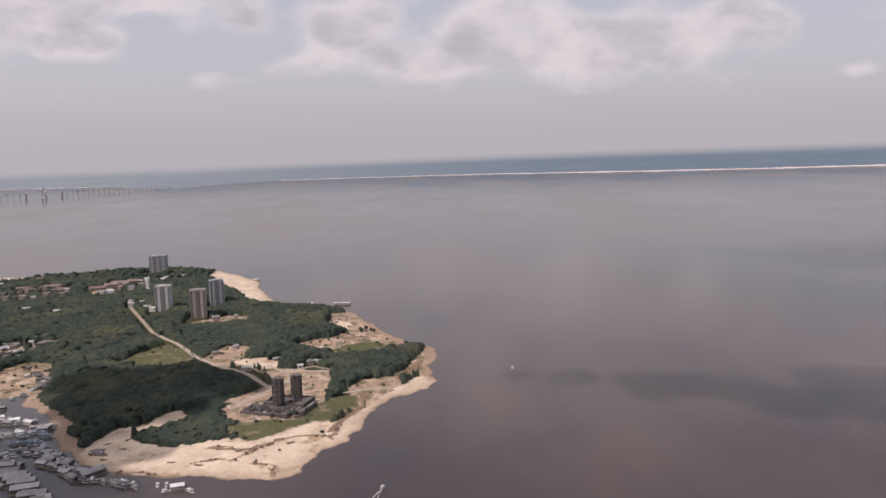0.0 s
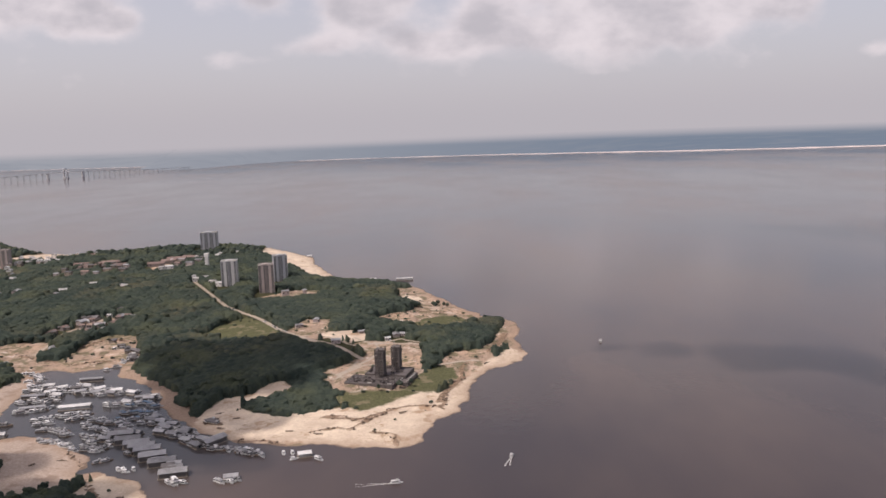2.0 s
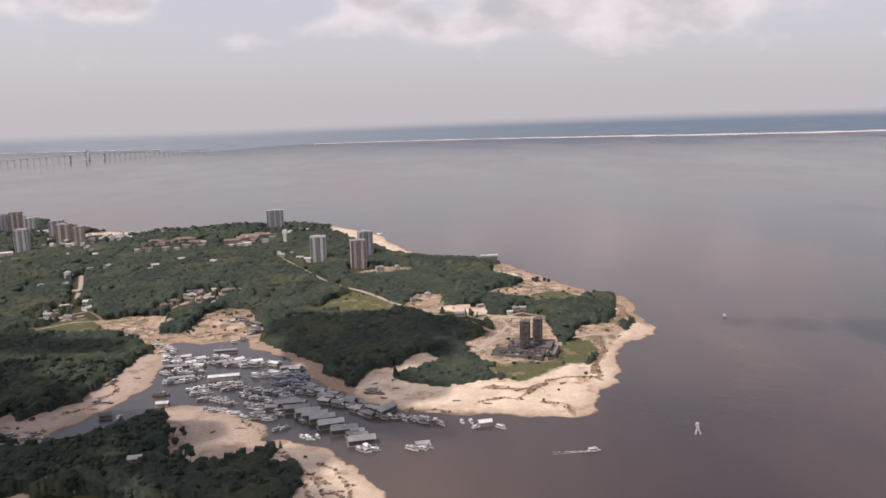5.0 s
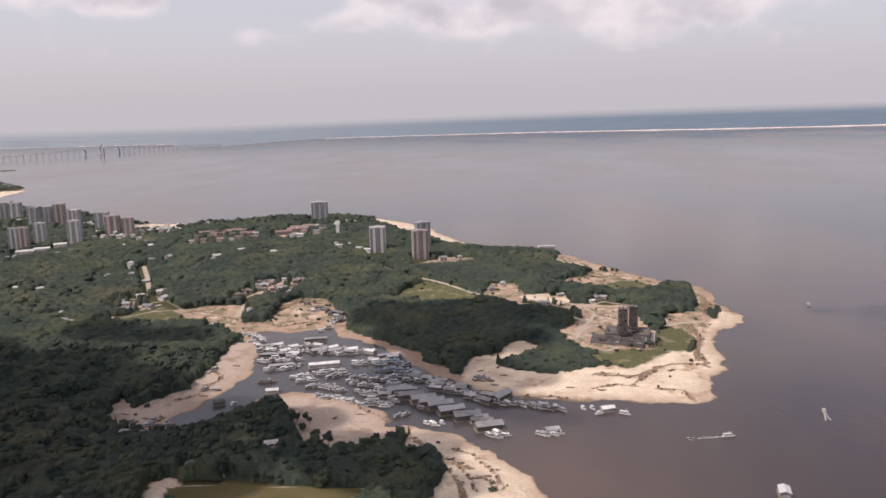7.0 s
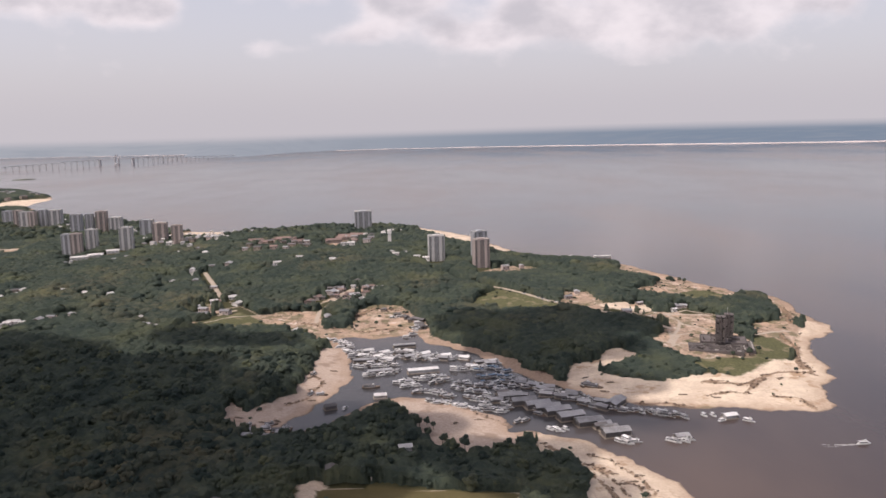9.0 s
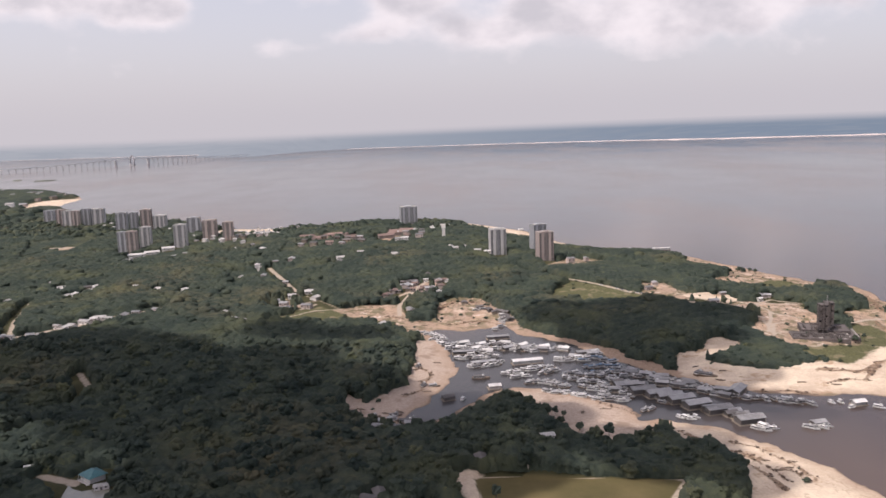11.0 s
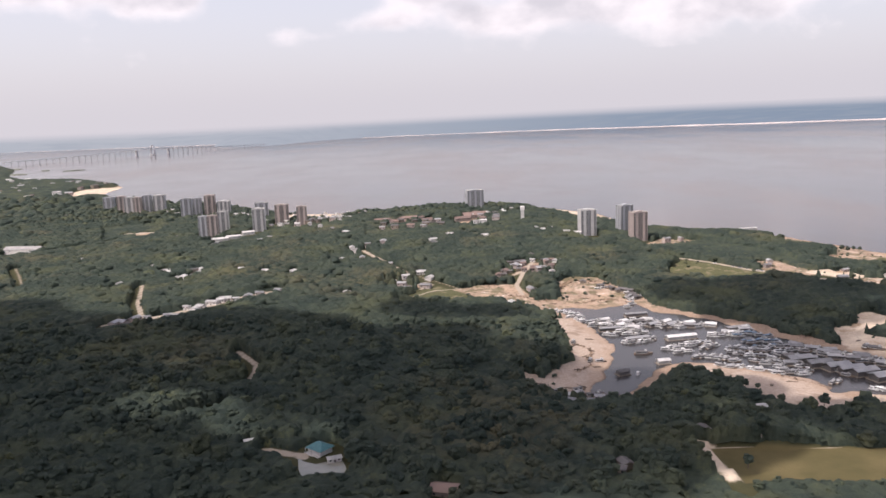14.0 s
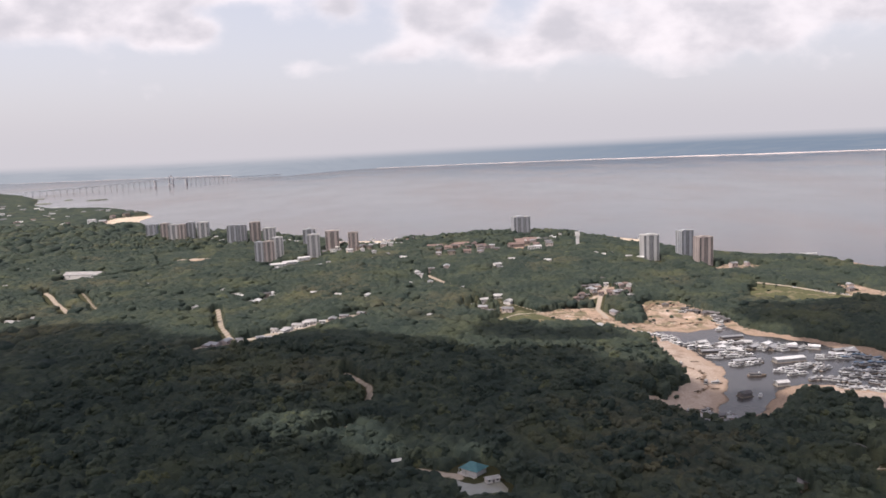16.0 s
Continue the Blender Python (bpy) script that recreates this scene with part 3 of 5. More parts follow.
def build_ground():
    xs = np.concatenate([np.arange(-5200, -900, 70), np.arange(-900, -520, 3), np.arange(-520, -200, 2.4), np.arange(-200, 8, 1.6), [12, 30, 60]])
    ys = np.concatenate([np.arange(-250, 200, 45), np.arange(200, 330, 2.4), np.arange(330, 520, 1.6), np.arange(520, 640, 2.4), np.arange(640, 1010, 4), np.arange(1010, 3400, 28)])
    X, Y = np.meshgrid(xs, ys)
    X, Y = X.ravel(), Y.ravel()
    d = coast_of(X, Y)
    Z = height_from(d, X, Y)
    field = within(FIELD_EDGE, X, Y)
    pool = within(POOL_EDGE, X, Y)
    Z = np.where(field > 0, 4.0, Z)
    Z = np.where(pool > -2, 6.5, Z)
    ledge = np.maximum.reduce([w - along(line, X, Y, False)[0] for w, line in LEDGES])
    Z = Z + 0.45 * np.clip(ledge + 0.6, 0, 1.5)
    nx = len(xs)
    i = np.arange(len(xs) * len(ys)).reshape(len(ys), nx)
    quads = np.stack([i[:-1, :-1], i[:-1, 1:], i[1:, 1:], i[1:, :-1]], -1).reshape(-1, 4)
    quads = quads[(d[quads] > -40).any(1)]
    used, quads = np.unique(quads, return_inverse=True)
    quads = quads.reshape(-1, 4)
    cut = lambda a: np.clip(a, -25, 25)[used]
    edge_path = np.where(field > 0, np.minimum(field, 0.5 - within(FIELD, X, Y)), -25)
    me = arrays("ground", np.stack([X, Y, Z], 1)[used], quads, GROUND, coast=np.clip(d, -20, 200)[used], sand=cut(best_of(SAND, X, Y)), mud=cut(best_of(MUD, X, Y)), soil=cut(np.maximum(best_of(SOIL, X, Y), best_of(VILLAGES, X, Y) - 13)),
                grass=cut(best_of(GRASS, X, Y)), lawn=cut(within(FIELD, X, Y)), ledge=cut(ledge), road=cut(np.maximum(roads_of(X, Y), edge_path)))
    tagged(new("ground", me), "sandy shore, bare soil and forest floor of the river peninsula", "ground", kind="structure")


def sheet(name, x0, x1, y0, y1, z, nx, ny, material, **floats):
    X, Y = np.meshgrid(np.linspace(x0, x1, nx), np.linspace(y0, y1, ny))
    X, Y = X.ravel(), Y.ravel()
    i = np.arange(nx * ny).reshape(ny, nx)
    quads = np.stack([i[:-1, :-1], i[:-1, 1:], i[1:, 1:], i[1:, :-1]], -1).reshape(-1, 4)
    values = {k: f(X, Y) for k, f in floats.items()}
    return new(name, arrays(name, np.stack([X, Y, np.full(X.shape, z)], 1), quads, material, **values))


build_ground()
tagged(sheet("water", -7000, 7000, -600, 4960, 0.0, 29, 23, WATER), "wide calm brown-grey river reflecting a pale sky", "river", kind="structure")

# ---- far bank, clouds ----
FAR_SHORE = [(-6500, 4650), (-2900, 4650), (-2150, 4640), (-1750, 4560), (-1690, 4150), (-1560, 4020), (-1380, 4000), (-1290, 4150), (-1200, 4560), (-1040, 4800),
             (-750, 4880), (-280, 4890), (384, 4810), (1222, 4460), (1750, 4330), (2400, 4240), (4000, 4100), (6500, 3900)]


def build_far_bank():
    px, py = np.array(FAR_SHORE, float).T
    xs = np.arange(-6500, 6500, 25.0)
    shore = np.interp(xs, px, py) + 6 * waves(xs, xs * 0, 260, 21)
    top = np.interp(xs, [-6500, -1000, 600, 2400, 6500], [116, 122, 126, 128, 128]) + 3.5 * waves(xs, xs * 0, 900, 22) + 1.3 * waves(xs, xs * 0, 120, 23)
    rows = [(0.0, 0.0), (0.02, 7.0), (0.1, 12.0), (0.5, None), (1.0, None)]
    pts = []
    for s, z in rows:
        y = shore + (4955 - shore) * s
        pts.append(np.stack([xs, y, np.full(xs.shape, z) if z is not None else 12 + (top - 12) * (s - 0.1) / 0.9], 1))
    n = len(xs)
    i = np.arange(n * len(rows)).reshape(len(rows), n)
    quads = np.stack([i[:-1, :-1], i[:-1, 1:], i[1:, 1:], i[1:, :-1]], -1).reshape(-1, 4)
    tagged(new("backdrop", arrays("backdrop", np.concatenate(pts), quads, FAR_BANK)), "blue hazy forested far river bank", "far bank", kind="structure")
    # pale beach along the water's edge
    keep = (xs > -1000) | (xs < -1750) & (xs > -3200)
    bx, by = xs[keep], shore[keep]
    rise = np.interp(bx, [-3200, -2600, -1800, -1740, -1010, -1000, -300, 300, 900, 2500], [0.2, 0.7, 0.9, -3.0, -3.0, 1.6, 2.4, 3.0, 4.2, 5.4]) * (0.75 + 0.5 * np.abs(waves(bx, bx * 0, 330, 24)))
    pts = np.concatenate([np.stack([bx, by - 14, 0 * bx - 0.5], 1), np.stack([bx, by - 6, rise * 0.6], 1), np.stack([bx, by + 4, rise + 0.4], 1)])
    n = len(bx)
    i = np.arange(n * 3).reshape(3, n)
    joined = np.diff(bx) < 30
    quads = np.stack([i[:-1, :-1], i[:-1, 1:], i[1:, 1:], i[1:, :-1]], -1)[:, joined].reshape(-1, 4)
    tagged(new("beach", arrays("beach", pts, quads, FAR_SAND)), "long pale sand beach on the far bank", "beach", kind="structure")


FAR_SAND = surface("far_sand", (0.66, 0.57, 0.54), (0.48, 0.43, 0.41), coarse=0.01, fine=0.05)
build_far_bank()

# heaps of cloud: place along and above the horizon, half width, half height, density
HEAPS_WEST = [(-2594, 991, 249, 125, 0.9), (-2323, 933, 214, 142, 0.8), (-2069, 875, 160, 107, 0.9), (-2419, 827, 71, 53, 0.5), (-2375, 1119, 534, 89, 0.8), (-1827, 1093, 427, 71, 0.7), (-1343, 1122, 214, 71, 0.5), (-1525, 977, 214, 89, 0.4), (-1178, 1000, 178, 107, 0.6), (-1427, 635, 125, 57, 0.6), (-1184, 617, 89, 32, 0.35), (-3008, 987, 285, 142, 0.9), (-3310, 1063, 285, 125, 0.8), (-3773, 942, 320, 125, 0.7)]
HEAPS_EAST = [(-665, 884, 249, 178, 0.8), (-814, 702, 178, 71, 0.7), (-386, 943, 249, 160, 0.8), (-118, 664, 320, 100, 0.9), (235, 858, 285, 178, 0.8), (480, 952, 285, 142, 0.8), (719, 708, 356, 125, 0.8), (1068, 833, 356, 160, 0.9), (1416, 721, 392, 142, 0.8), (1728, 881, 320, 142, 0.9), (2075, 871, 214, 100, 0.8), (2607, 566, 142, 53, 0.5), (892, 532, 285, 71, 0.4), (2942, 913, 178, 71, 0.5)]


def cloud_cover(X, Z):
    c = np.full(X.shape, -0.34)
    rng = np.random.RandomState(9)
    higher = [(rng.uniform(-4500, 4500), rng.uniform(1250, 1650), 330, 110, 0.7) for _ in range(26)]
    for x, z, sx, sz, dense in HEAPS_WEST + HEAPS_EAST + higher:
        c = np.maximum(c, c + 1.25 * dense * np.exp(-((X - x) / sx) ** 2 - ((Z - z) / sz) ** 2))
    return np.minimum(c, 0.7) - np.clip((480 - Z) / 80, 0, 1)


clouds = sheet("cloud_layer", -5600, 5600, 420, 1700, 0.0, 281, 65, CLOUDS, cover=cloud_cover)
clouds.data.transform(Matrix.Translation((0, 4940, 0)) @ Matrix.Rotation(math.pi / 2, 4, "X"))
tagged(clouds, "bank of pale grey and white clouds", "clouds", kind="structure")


# ---- cumulus overhead ----
def cumulus(seed, spots, height=430.0, material=None):
    """One cloud of joined billows whose shade falls on the spots (x, y, radius)."""
    rng = random.Random(seed)
    bm = bmesh.new()
    reach = height / TO_SUN.z
    for x, y, r in spots:
        r = r * 1.22
        c = Vector((x, y, 8)) + TO_SUN * reach
        for k in range(3):
            o = Vector((rng.uniform(-0.35, 0.35) * r, rng.uniform(-0.35, 0.35) * r, rng.uniform(0, 0.3) * r))
            bmesh.ops.create_icosphere(bm, subdivisions=3, radius=r * rng.uniform(0.62, 0.85), matrix=Matrix.Translation(c + o) @ Matrix.Diagonal((1, 1, 0.55, 1)))
    for v in bm.verts:
        n = noise.noise_vector(v.co * 0.03) * 9 + noise.noise_vector(v.co * 0.11) * 4
        v.co += n
    ob = part("cloud", bm, material or CLOUD_WHITE)
    ob.data.shade_smooth()
    tagged(ob, "white cumulus cloud drifting high over the forest", "cloud", "cumulus clouds", "structure")


cumulus(1, [(-200, 406, 14), (-205, 470, 34), (-170, 492, 34), (-230, 450, 34), (-150, 470, 26), (-195, 432, 32), (-240, 492, 22), (-165, 425, 18), (-205, 385, 16), (-222, 398, 16), (-184, 394, 13)])
cumulus(2, [(-700, 410, 75), (-600, 395, 60), (-520, 400, 42), (-475, 395, 34), (-365, 376, 20), (-800, 400, 90), (-402, 396, 22), (-432, 398, 22), (-372, 404, 14), (-398, 455, 22), (-363, 451, 16), (-480, 430, 26)])
cumulus(3, [(-650, 340, 60), (-600, 300, 45), (-640, 250, 50), (-545, 330, 30), (-530, 225, 30), (-720, 300, 60), (-560, 250, 40), (-430, 330, 45), (-395, 290, 40), (-330, 320, 32), (-355, 350, 32), (-440, 250, 32), (-300, 300, 22), (-480, 345, 30), (-402, 366, 22), (-480, 225, 40), (-390, 230, 40), (-300, 262, 22), (-335, 255, 30), (-266, 312, 12), (-498, 338, 22), (-505, 386, 24), (-390, 340, 18), (-216, 288, 18), (-240, 290, 18), (-206, 266, 14), (-228, 276, 14), (-262, 285, 16), (-288, 334, 16), (-266, 330, 15), (-310, 345, 16), (-238, 277, 15), (-228, 266, 15)])
cumulus(4, [(40, 497, 10), (75, 488, 15), (106, 482, 20), (150, 456, 28), (190, 428, 32), (235, 408, 36), (290, 392, 44), (240, 440, 40), (130, 470, 30)], 700.0, THIN_CLOUD)
cumulus(5, [(560, 930, 80), (500, 965, 70), (440, 1010, 55), (640, 900, 90), (380, 1060, 40), (600, 1000, 110), (480, 900, 60)], 900.0, THIN_CLOUD)
cumulus(7, [(-190, 345, 22), (-170, 335, 18), (-215, 362, 22), (-182, 370, 18), (-178, 392, 16), (-160, 376, 14), (-232, 385, 16)], 430.0, THIN_CLOUD)
cumulus(6, [(-640, 290, 40), (-560, 262, 36), (-500, 252, 26), (-700, 380, 60)])


# ---- bridge in the distance ----
def build_bridge():
    a, b = Vector((-2022, 2805, 0)), Vector((-1363, 4007, 0))
    u = (b - a).normalized()
    length = (b - a).length
    mid = 0.481 * length
    deck_z = lambda s: 15 + 13 * math.exp(-((s - mid) / 330) ** 2) - 4 * s / length
    root = new("cable_stayed_bridge")
    root.matrix_world = Matrix.Translation(a) @ Matrix.Rotation(math.atan2(u.y, u.x), 4, "Z")
    bm = bmesh.new()
    rings = []
    for k in range(41):
        s = length * k / 40
        z = deck_z(s)
        rings.append([bm.verts.new((s, y, z + h)) for y, h in ((-3, 0), (3, 0), (3, -1.2), (-3, -1.2))])
    for p, q in zip(rings, rings[1:]):
        for i in range(4):
            bm.faces.new((p[i], q[i], q[(i + 1) % 4], p[(i + 1) % 4]))
    bmesh.ops.recalc_face_normals(bm, faces=bm.faces)
    part("deck", bm, BRIDGE, root)
    s = 0.0
    while s < length:
        if abs(s - mid) > 88:
            z = deck_z(s)
            part("pier", boxes((s - 0.4, s + 0.4, -3.0, -2.2, -3, z - 2.6), (s - 0.4, s + 0.4, 2.2, 3.0, -3, z - 2.6), (s - 1.2, s + 1.2, -3.8, 3.8, z - 2.6, z - 1.6)), BRIDGE, root)
        s += 27.5
    bm = bmesh.new()
    top = deck_z(mid) + 15
    for side in (-1, 1):
        for z0, z1, y0, y1 in ((-3, deck_z(mid), 9, 13), (deck_z(mid), top - 5, 13, 5), (top - 5, top, 5, 4)):
            lo = [bm.verts.new((mid + dx, side * (y0 + dy), z0)) for dx, dy in ((-3, -2), (3, -2), (3, 2), (-3, 2))]
            hi = [bm.verts.new((mid + dx, side * (y1 + dy), z1)) for dx, dy in ((-2.5, -1.6), (2.5, -1.6), (2.5, 1.6), (-2.5, 1.6))]
            for i in range(4):
                bm.faces.new((lo[i], lo[(i + 1) % 4], hi[(i + 1) % 4], hi[i]))
            bm.faces.new(hi)
    box(bm, mid - 5, mid + 5, -16, 16, -3, 4)
    bmesh.ops.recalc_face_normals(bm, faces=bm.faces)
    pylon = part("pylon", bm, BRIDGE, root)
    for e in (-84, 84):
        z = deck_z(mid + e)
        part("tall_pier", boxes((mid + e - 3, mid + e + 3, -6, 6, -3, z - 3.1)), BRIDGE, root)
    for side in (-1, 1):
        for k in range(1, 7):
            d = side * k * 13.5
            z0, z1 = deck_z(mid + d), top - 1 - 0.6 * k
            bm = bmesh.new()
            p = [bm.verts.new((mid + d + o, 0.2 * w, z0)) for o, w in ((-0.25, -1), (0.25, -1), (0.25, 1), (-0.25, 1))]
            q = [bm.verts.new((mid + o, 0.2 * w, z1)) for o, w in ((-0.25, -1), (0.25, -1), (0.25, 1), (-0.25, 1))]
            for i in range(4):
                bm.faces.new((p[i], p[(i + 1) % 4], q[(i + 1) % 4], q[i]))
            part("cable", bm, BRIDGE, pylon)
    tagged(root, "long grey cable-stayed bridge crossing the river in haze", "bridge")


BRIDGE = surface("weathered_bridge_concrete", (0.52, 0.51, 0.53), (0.44, 0.435, 0.45), coarse=0.02, fine=0.1)
build_bridge()


# ---- marshy islets off the far shore ----
MARSH = surface("marsh_grass", (0.17, 0.18, 0.13), (0.09, 0.10, 0.075), coarse=0.05, fine=0.3)


def islet(x, y, long, wide, turn):
    rng = random.Random(int(x))
    bm = bmesh.new()
    rings = []
    for k, (s, z) in enumerate(((1.0, -0.4), (0.9, 0.8), (0.6, 1.8), (0.2, 2.3))):
        rings.append([bm.verts.new((long * s * math.cos(a) * rng.uniform(0.85, 1.1), wide * s * math.sin(a) * rng.uniform(0.8, 1.15), z)) for a in [i * math.pi / 14 for i in range(28)]])
    for p, q in zip(rings, rings[1:]):
        for i in range(28):
            bm.faces.new((p[i], p[(i + 1) % 28], q[(i + 1) % 28], q[i]))
    bm.faces.new(rings[-1])
    ob = part("islet", bm, MARSH)
    ob.matrix_world = pose(x, y, 0, 0, 0, turn)
    tagged(ob, "low marshy islet covered with grass", "islet", "islets", "structure")


for (x, y), long, wide, turn in zip([(-1834, 2536), (-1653, 2394), (-1534, 2335), (-1644, 2229)], (28, 12, 34, 26), (20, 16, 10, 12), (10, 0, 38, 5)):
    islet(x, y, long, wide, turn)


# ---- forest ----
def template(kind, seed):
    """Corners and triangles of one tree crown about a metre in radius, standing on z = -0.8."""
    rng = np.random.RandomState(seed)
    lumps = {"near": [(0, 0, -0.1, 0.80, 1)], "mid": [(0, 0, 0, 1.0, 1)], "far": [(0, 0, 0, 1.0, 0)]}[kind]
    if kind == "near":
        for k in range(8):
            a, e = k * 2.4 + rng.uniform(-0.4, 0.4), rng.uniform(0.0, 1.35)
            lumps.append((0.72 * np.cos(a) * np.cos(e), 0.72 * np.sin(a) * np.cos(e), 0.62 * np.sin(e) + rng.uniform(-0.1, 0.12), rng.uniform(0.28, 0.46), 0))
    V, F, n = [], [], 0
    for x, y, z, r, level in lumps:
        bm = bmesh.new()
        bmesh.ops.create_icosphere(bm, subdivisions=level + 1, radius=1.0)
        v = np.array([p.co[:] for p in bm.verts])
        f = np.array([[p.index for p in q.verts] for q in bm.faces])
        bm.free()
        v = v * (1 + rng.uniform(-0.36, 0.28, (len(v), 1)))
        v = v * (r, r, r * rng.uniform(0.7, 0.95)) + (x, y, z)
        f = f[v[f].mean(1)[:, 2] > (-0.45 if kind == "near" else -0.2)]
        V.append(v), F.append(f + n)
        n += len(v)
    return np.concatenate(V), np.concatenate(F)


def forest(name, label, kind, P, radius, tint, material):
    """One mesh of crowns at the places P (x, y, z of the crown's middle)."""
    rng = np.random.RandomState(len(P))
    temps = [template(kind, 40 + k) for k in range(8)]
    which = rng.randint(0, 8, len(P))
    turn = rng.uniform(0, 2 * np.pi, len(P))
    Vs, Fs, Ts, n = [], [], [], 0
    for k, (v, f) in enumerate(temps):
        s = np.where(which == k)[0]
        if not len(s):
            continue
        c, q = np.cos(turn[s])[:, None], np.sin(turn[s])[:, None]
        r = radius[s][:, None]
        W = np.stack([(v[:, 0] * c - v[:, 1] * q) * r, (v[:, 0] * q + v[:, 1] * c) * r, v[:, 2] * r * (1.0 if kind == "near" else 0.8)], -1) + P[s][:, None, :]
        Vs.append(W.reshape(-1, 3))
        Fs.append((f[None] + (n + np.arange(len(s)) * len(v))[:, None, None]).reshape(-1, 3))
        Ts.append(np.repeat(tint[s], len(v)) + rng.uniform(-0.08, 0.08, len(s) * len(v)))
        n += len(s) * len(v)
    me = arrays(name, np.concatenate(Vs), np.concatenate(Fs), material, tint=np.concatenate(Ts))
    me.polygons.foreach_set("use_smooth", np.ones(len(me.polygons), dtype=bool))
    return tagged(new(name, me), label, "forest", kind="stuff")


def scattered(x0, x1, y0, y1, step, seed):
    rng = np.random.RandomState(seed)
    X, Y = np.meshgrid(np.arange(x0, x1, step), np.arange(y0, y1, step))
    X = X.ravel() + rng.uniform(-0.48, 0.48, X.size) * step
    Y = Y.ravel() + rng.uniform(-0.48, 0.48, Y.size) * step
    ok = X > -470 - 0.66 * Y                       # no woods far off to the side
    X, Y = X[ok], Y[ok]
    d = coast_of(X, Y)
    ok = d > 11 + 3 * waves(X, Y, 18, 31)
    return X[ok], Y[ok], d[ok]


HOUSE_SPOTS = [(x, y, 4.5, 2.2) for x, y in [(-299, 261), (-296, 253), (-294, 244), (-293, 234)]]          # x, y, radius kept free of trees, and how far it reaches to the south


def free_of(X, Y, lines=1.7):
    edge = 2.5 * waves(X, Y, 9, 32)
    bare = np.maximum.reduce([best_of(SAND, X, Y), best_of(MUD, X, Y), best_of(SOIL, X, Y), best_of(GRASS, X, Y)]) + edge
    bare = np.maximum(np.maximum(bare, within(FIELD_EDGE, X, Y) + 0.8), np.maximum(np.maximum(roads_of(X, Y), np.maximum(roads_of(X, Y + 4), roads_of(X, Y + 8))) + lines, within(POOL_EDGE, X, Y) + 2.5))
    for x, y, r, front in HOUSE_SPOTS:
        bare = np.maximum(bare, r - np.hypot(X - x, (Y - y) / np.where(Y < y, front, 1.0)))
    return bare < 0


def canopy(x0, x1, y0, y1, step, lowness):
    """The upper side of the leaves: domes of neighbouring crowns grown into one another, falling to the ground at the forest's edge."""
    rng = np.random.RandomState(int(step * 100))
    xs, ys = np.arange(x0, x1, step), np.arange(y0, y1, step)
    X, Y = np.meshgrid(xs, ys)
    X = X.ravel() + rng.uniform(-0.34, 0.34, X.size) * step
    Y = Y.ravel() + rng.uniform(-0.34, 0.34, Y.size) * step
    d = coast_of(X, Y)
    live = (d > 9 + 3 * waves(X, Y, 18, 31)) & (X > -470 - 0.66 * Y)
    live[live] &= free_of(X[live], Y[live], 1.2)
    village = np.full(X.shape, -99.0)
    village[live] = best_of(VILLAGES, X[live], Y[live])
    live &= (village < 0) | (waves(X, Y, 11, 36) > np.where(Y > 640, -0.3, 0.1))
    # the crown that reaches highest over each place
    cell = 4.4
    I, J = np.floor(X / cell).astype(int), np.floor(Y / cell).astype(int)
    pick = lambda i, j, k: np.modf(np.abs(np.sin(i * 12.9898 + j * 78.233 + k * 37.719) * 43758.5453))[0]
    best, tint = np.zeros(X.shape), np.full(X.shape, 0.35)
    for di in (-1, 0, 1):
        for dj in (-1, 0, 1):
            i, j = I + di, J + dj
            cx, cy = (i + pick(i, j, 1)) * cell, (j + pick(i, j, 2)) * cell
            r = cell * (0.5 + 0.5 * pick(i, j, 3))
            dome = (0.7 + 1.3 * pick(i, j, 4)) * np.sqrt(np.clip(1 - ((X - cx) ** 2 + (Y - cy) ** 2) / r ** 2, 0, 1))
            over = dome > best
            best = np.where(over, dome, best)
            tint = np.where(over, 0.2 + 0.6 * pick(i, j, 5), tint)
    small = 2.1
    I, J = np.floor(X / small).astype(int), np.floor(Y / small).astype(int)
    tuft = np.zeros(X.shape)
    for di in (-1, 0, 1):
        for dj in (-1, 0, 1):
            i, j = I + di, J + dj
            cx, cy = (i + pick(i, j, 6)) * small, (j + pick(i, j, 7)) * small
            r = small * (0.45 + 0.5 * pick(i, j, 8))
            dome = (0.3 + 1.0 * pick(i, j, 9)) * np.sqrt(np.clip(1 - ((X - cx) ** 2 + (Y - cy) ** 2) / r ** 2, 0, 1))
            tint = np.where(dome > tuft, tint * 0.75 + 0.25 * pick(i, j, 10), tint)
            tuft = np.maximum(tuft, dome)
    best = 1.1 * best + tuft
    k_low = lowness(X, Y)
    tall = (0.72 + 0.28 * np.clip((d - 10) / 25, 0, 1)) * k_low
    # sunlit patch put into the tint: low bushes by the lodge are coloured brighter
    tint = tint + np.where((k_low > 0.4) & (k_low < 0.5), 0.25, 0.0)
    Z = height_from(d, X, Y)
    Z = np.where(live, Z + tall * (2.7 + 0.9 * waves(X, Y, 45, 34)) + np.sqrt(tall) * (best + rng.uniform(-0.35, 0.35, X.size)), Z - 0.4)
    tint = np.clip(tint + 0.2 * waves(X, Y, 55, 35) + rng.uniform(-0.12, 0.12, X.size), 0, 1)
    nx = len(xs)
    i = np.arange(X.size).reshape(len(ys), nx)
    quads = np.stack([i[:-1, :-1], i[:-1, 1:], i[1:, 1:], i[1:, :-1]], -1).reshape(-1, 4)
    quads = quads[live[quads].any(1)]
    used_corners, quads = np.unique(quads, return_inverse=True)
    me = arrays("forest", np.stack([X, Y, Z], 1)[used_corners], quads.reshape(-1, 4), FOREST, tint=tint[used_corners])
    me.polygons.foreach_set("use_smooth", np.ones(len(me.polygons), dtype=bool))
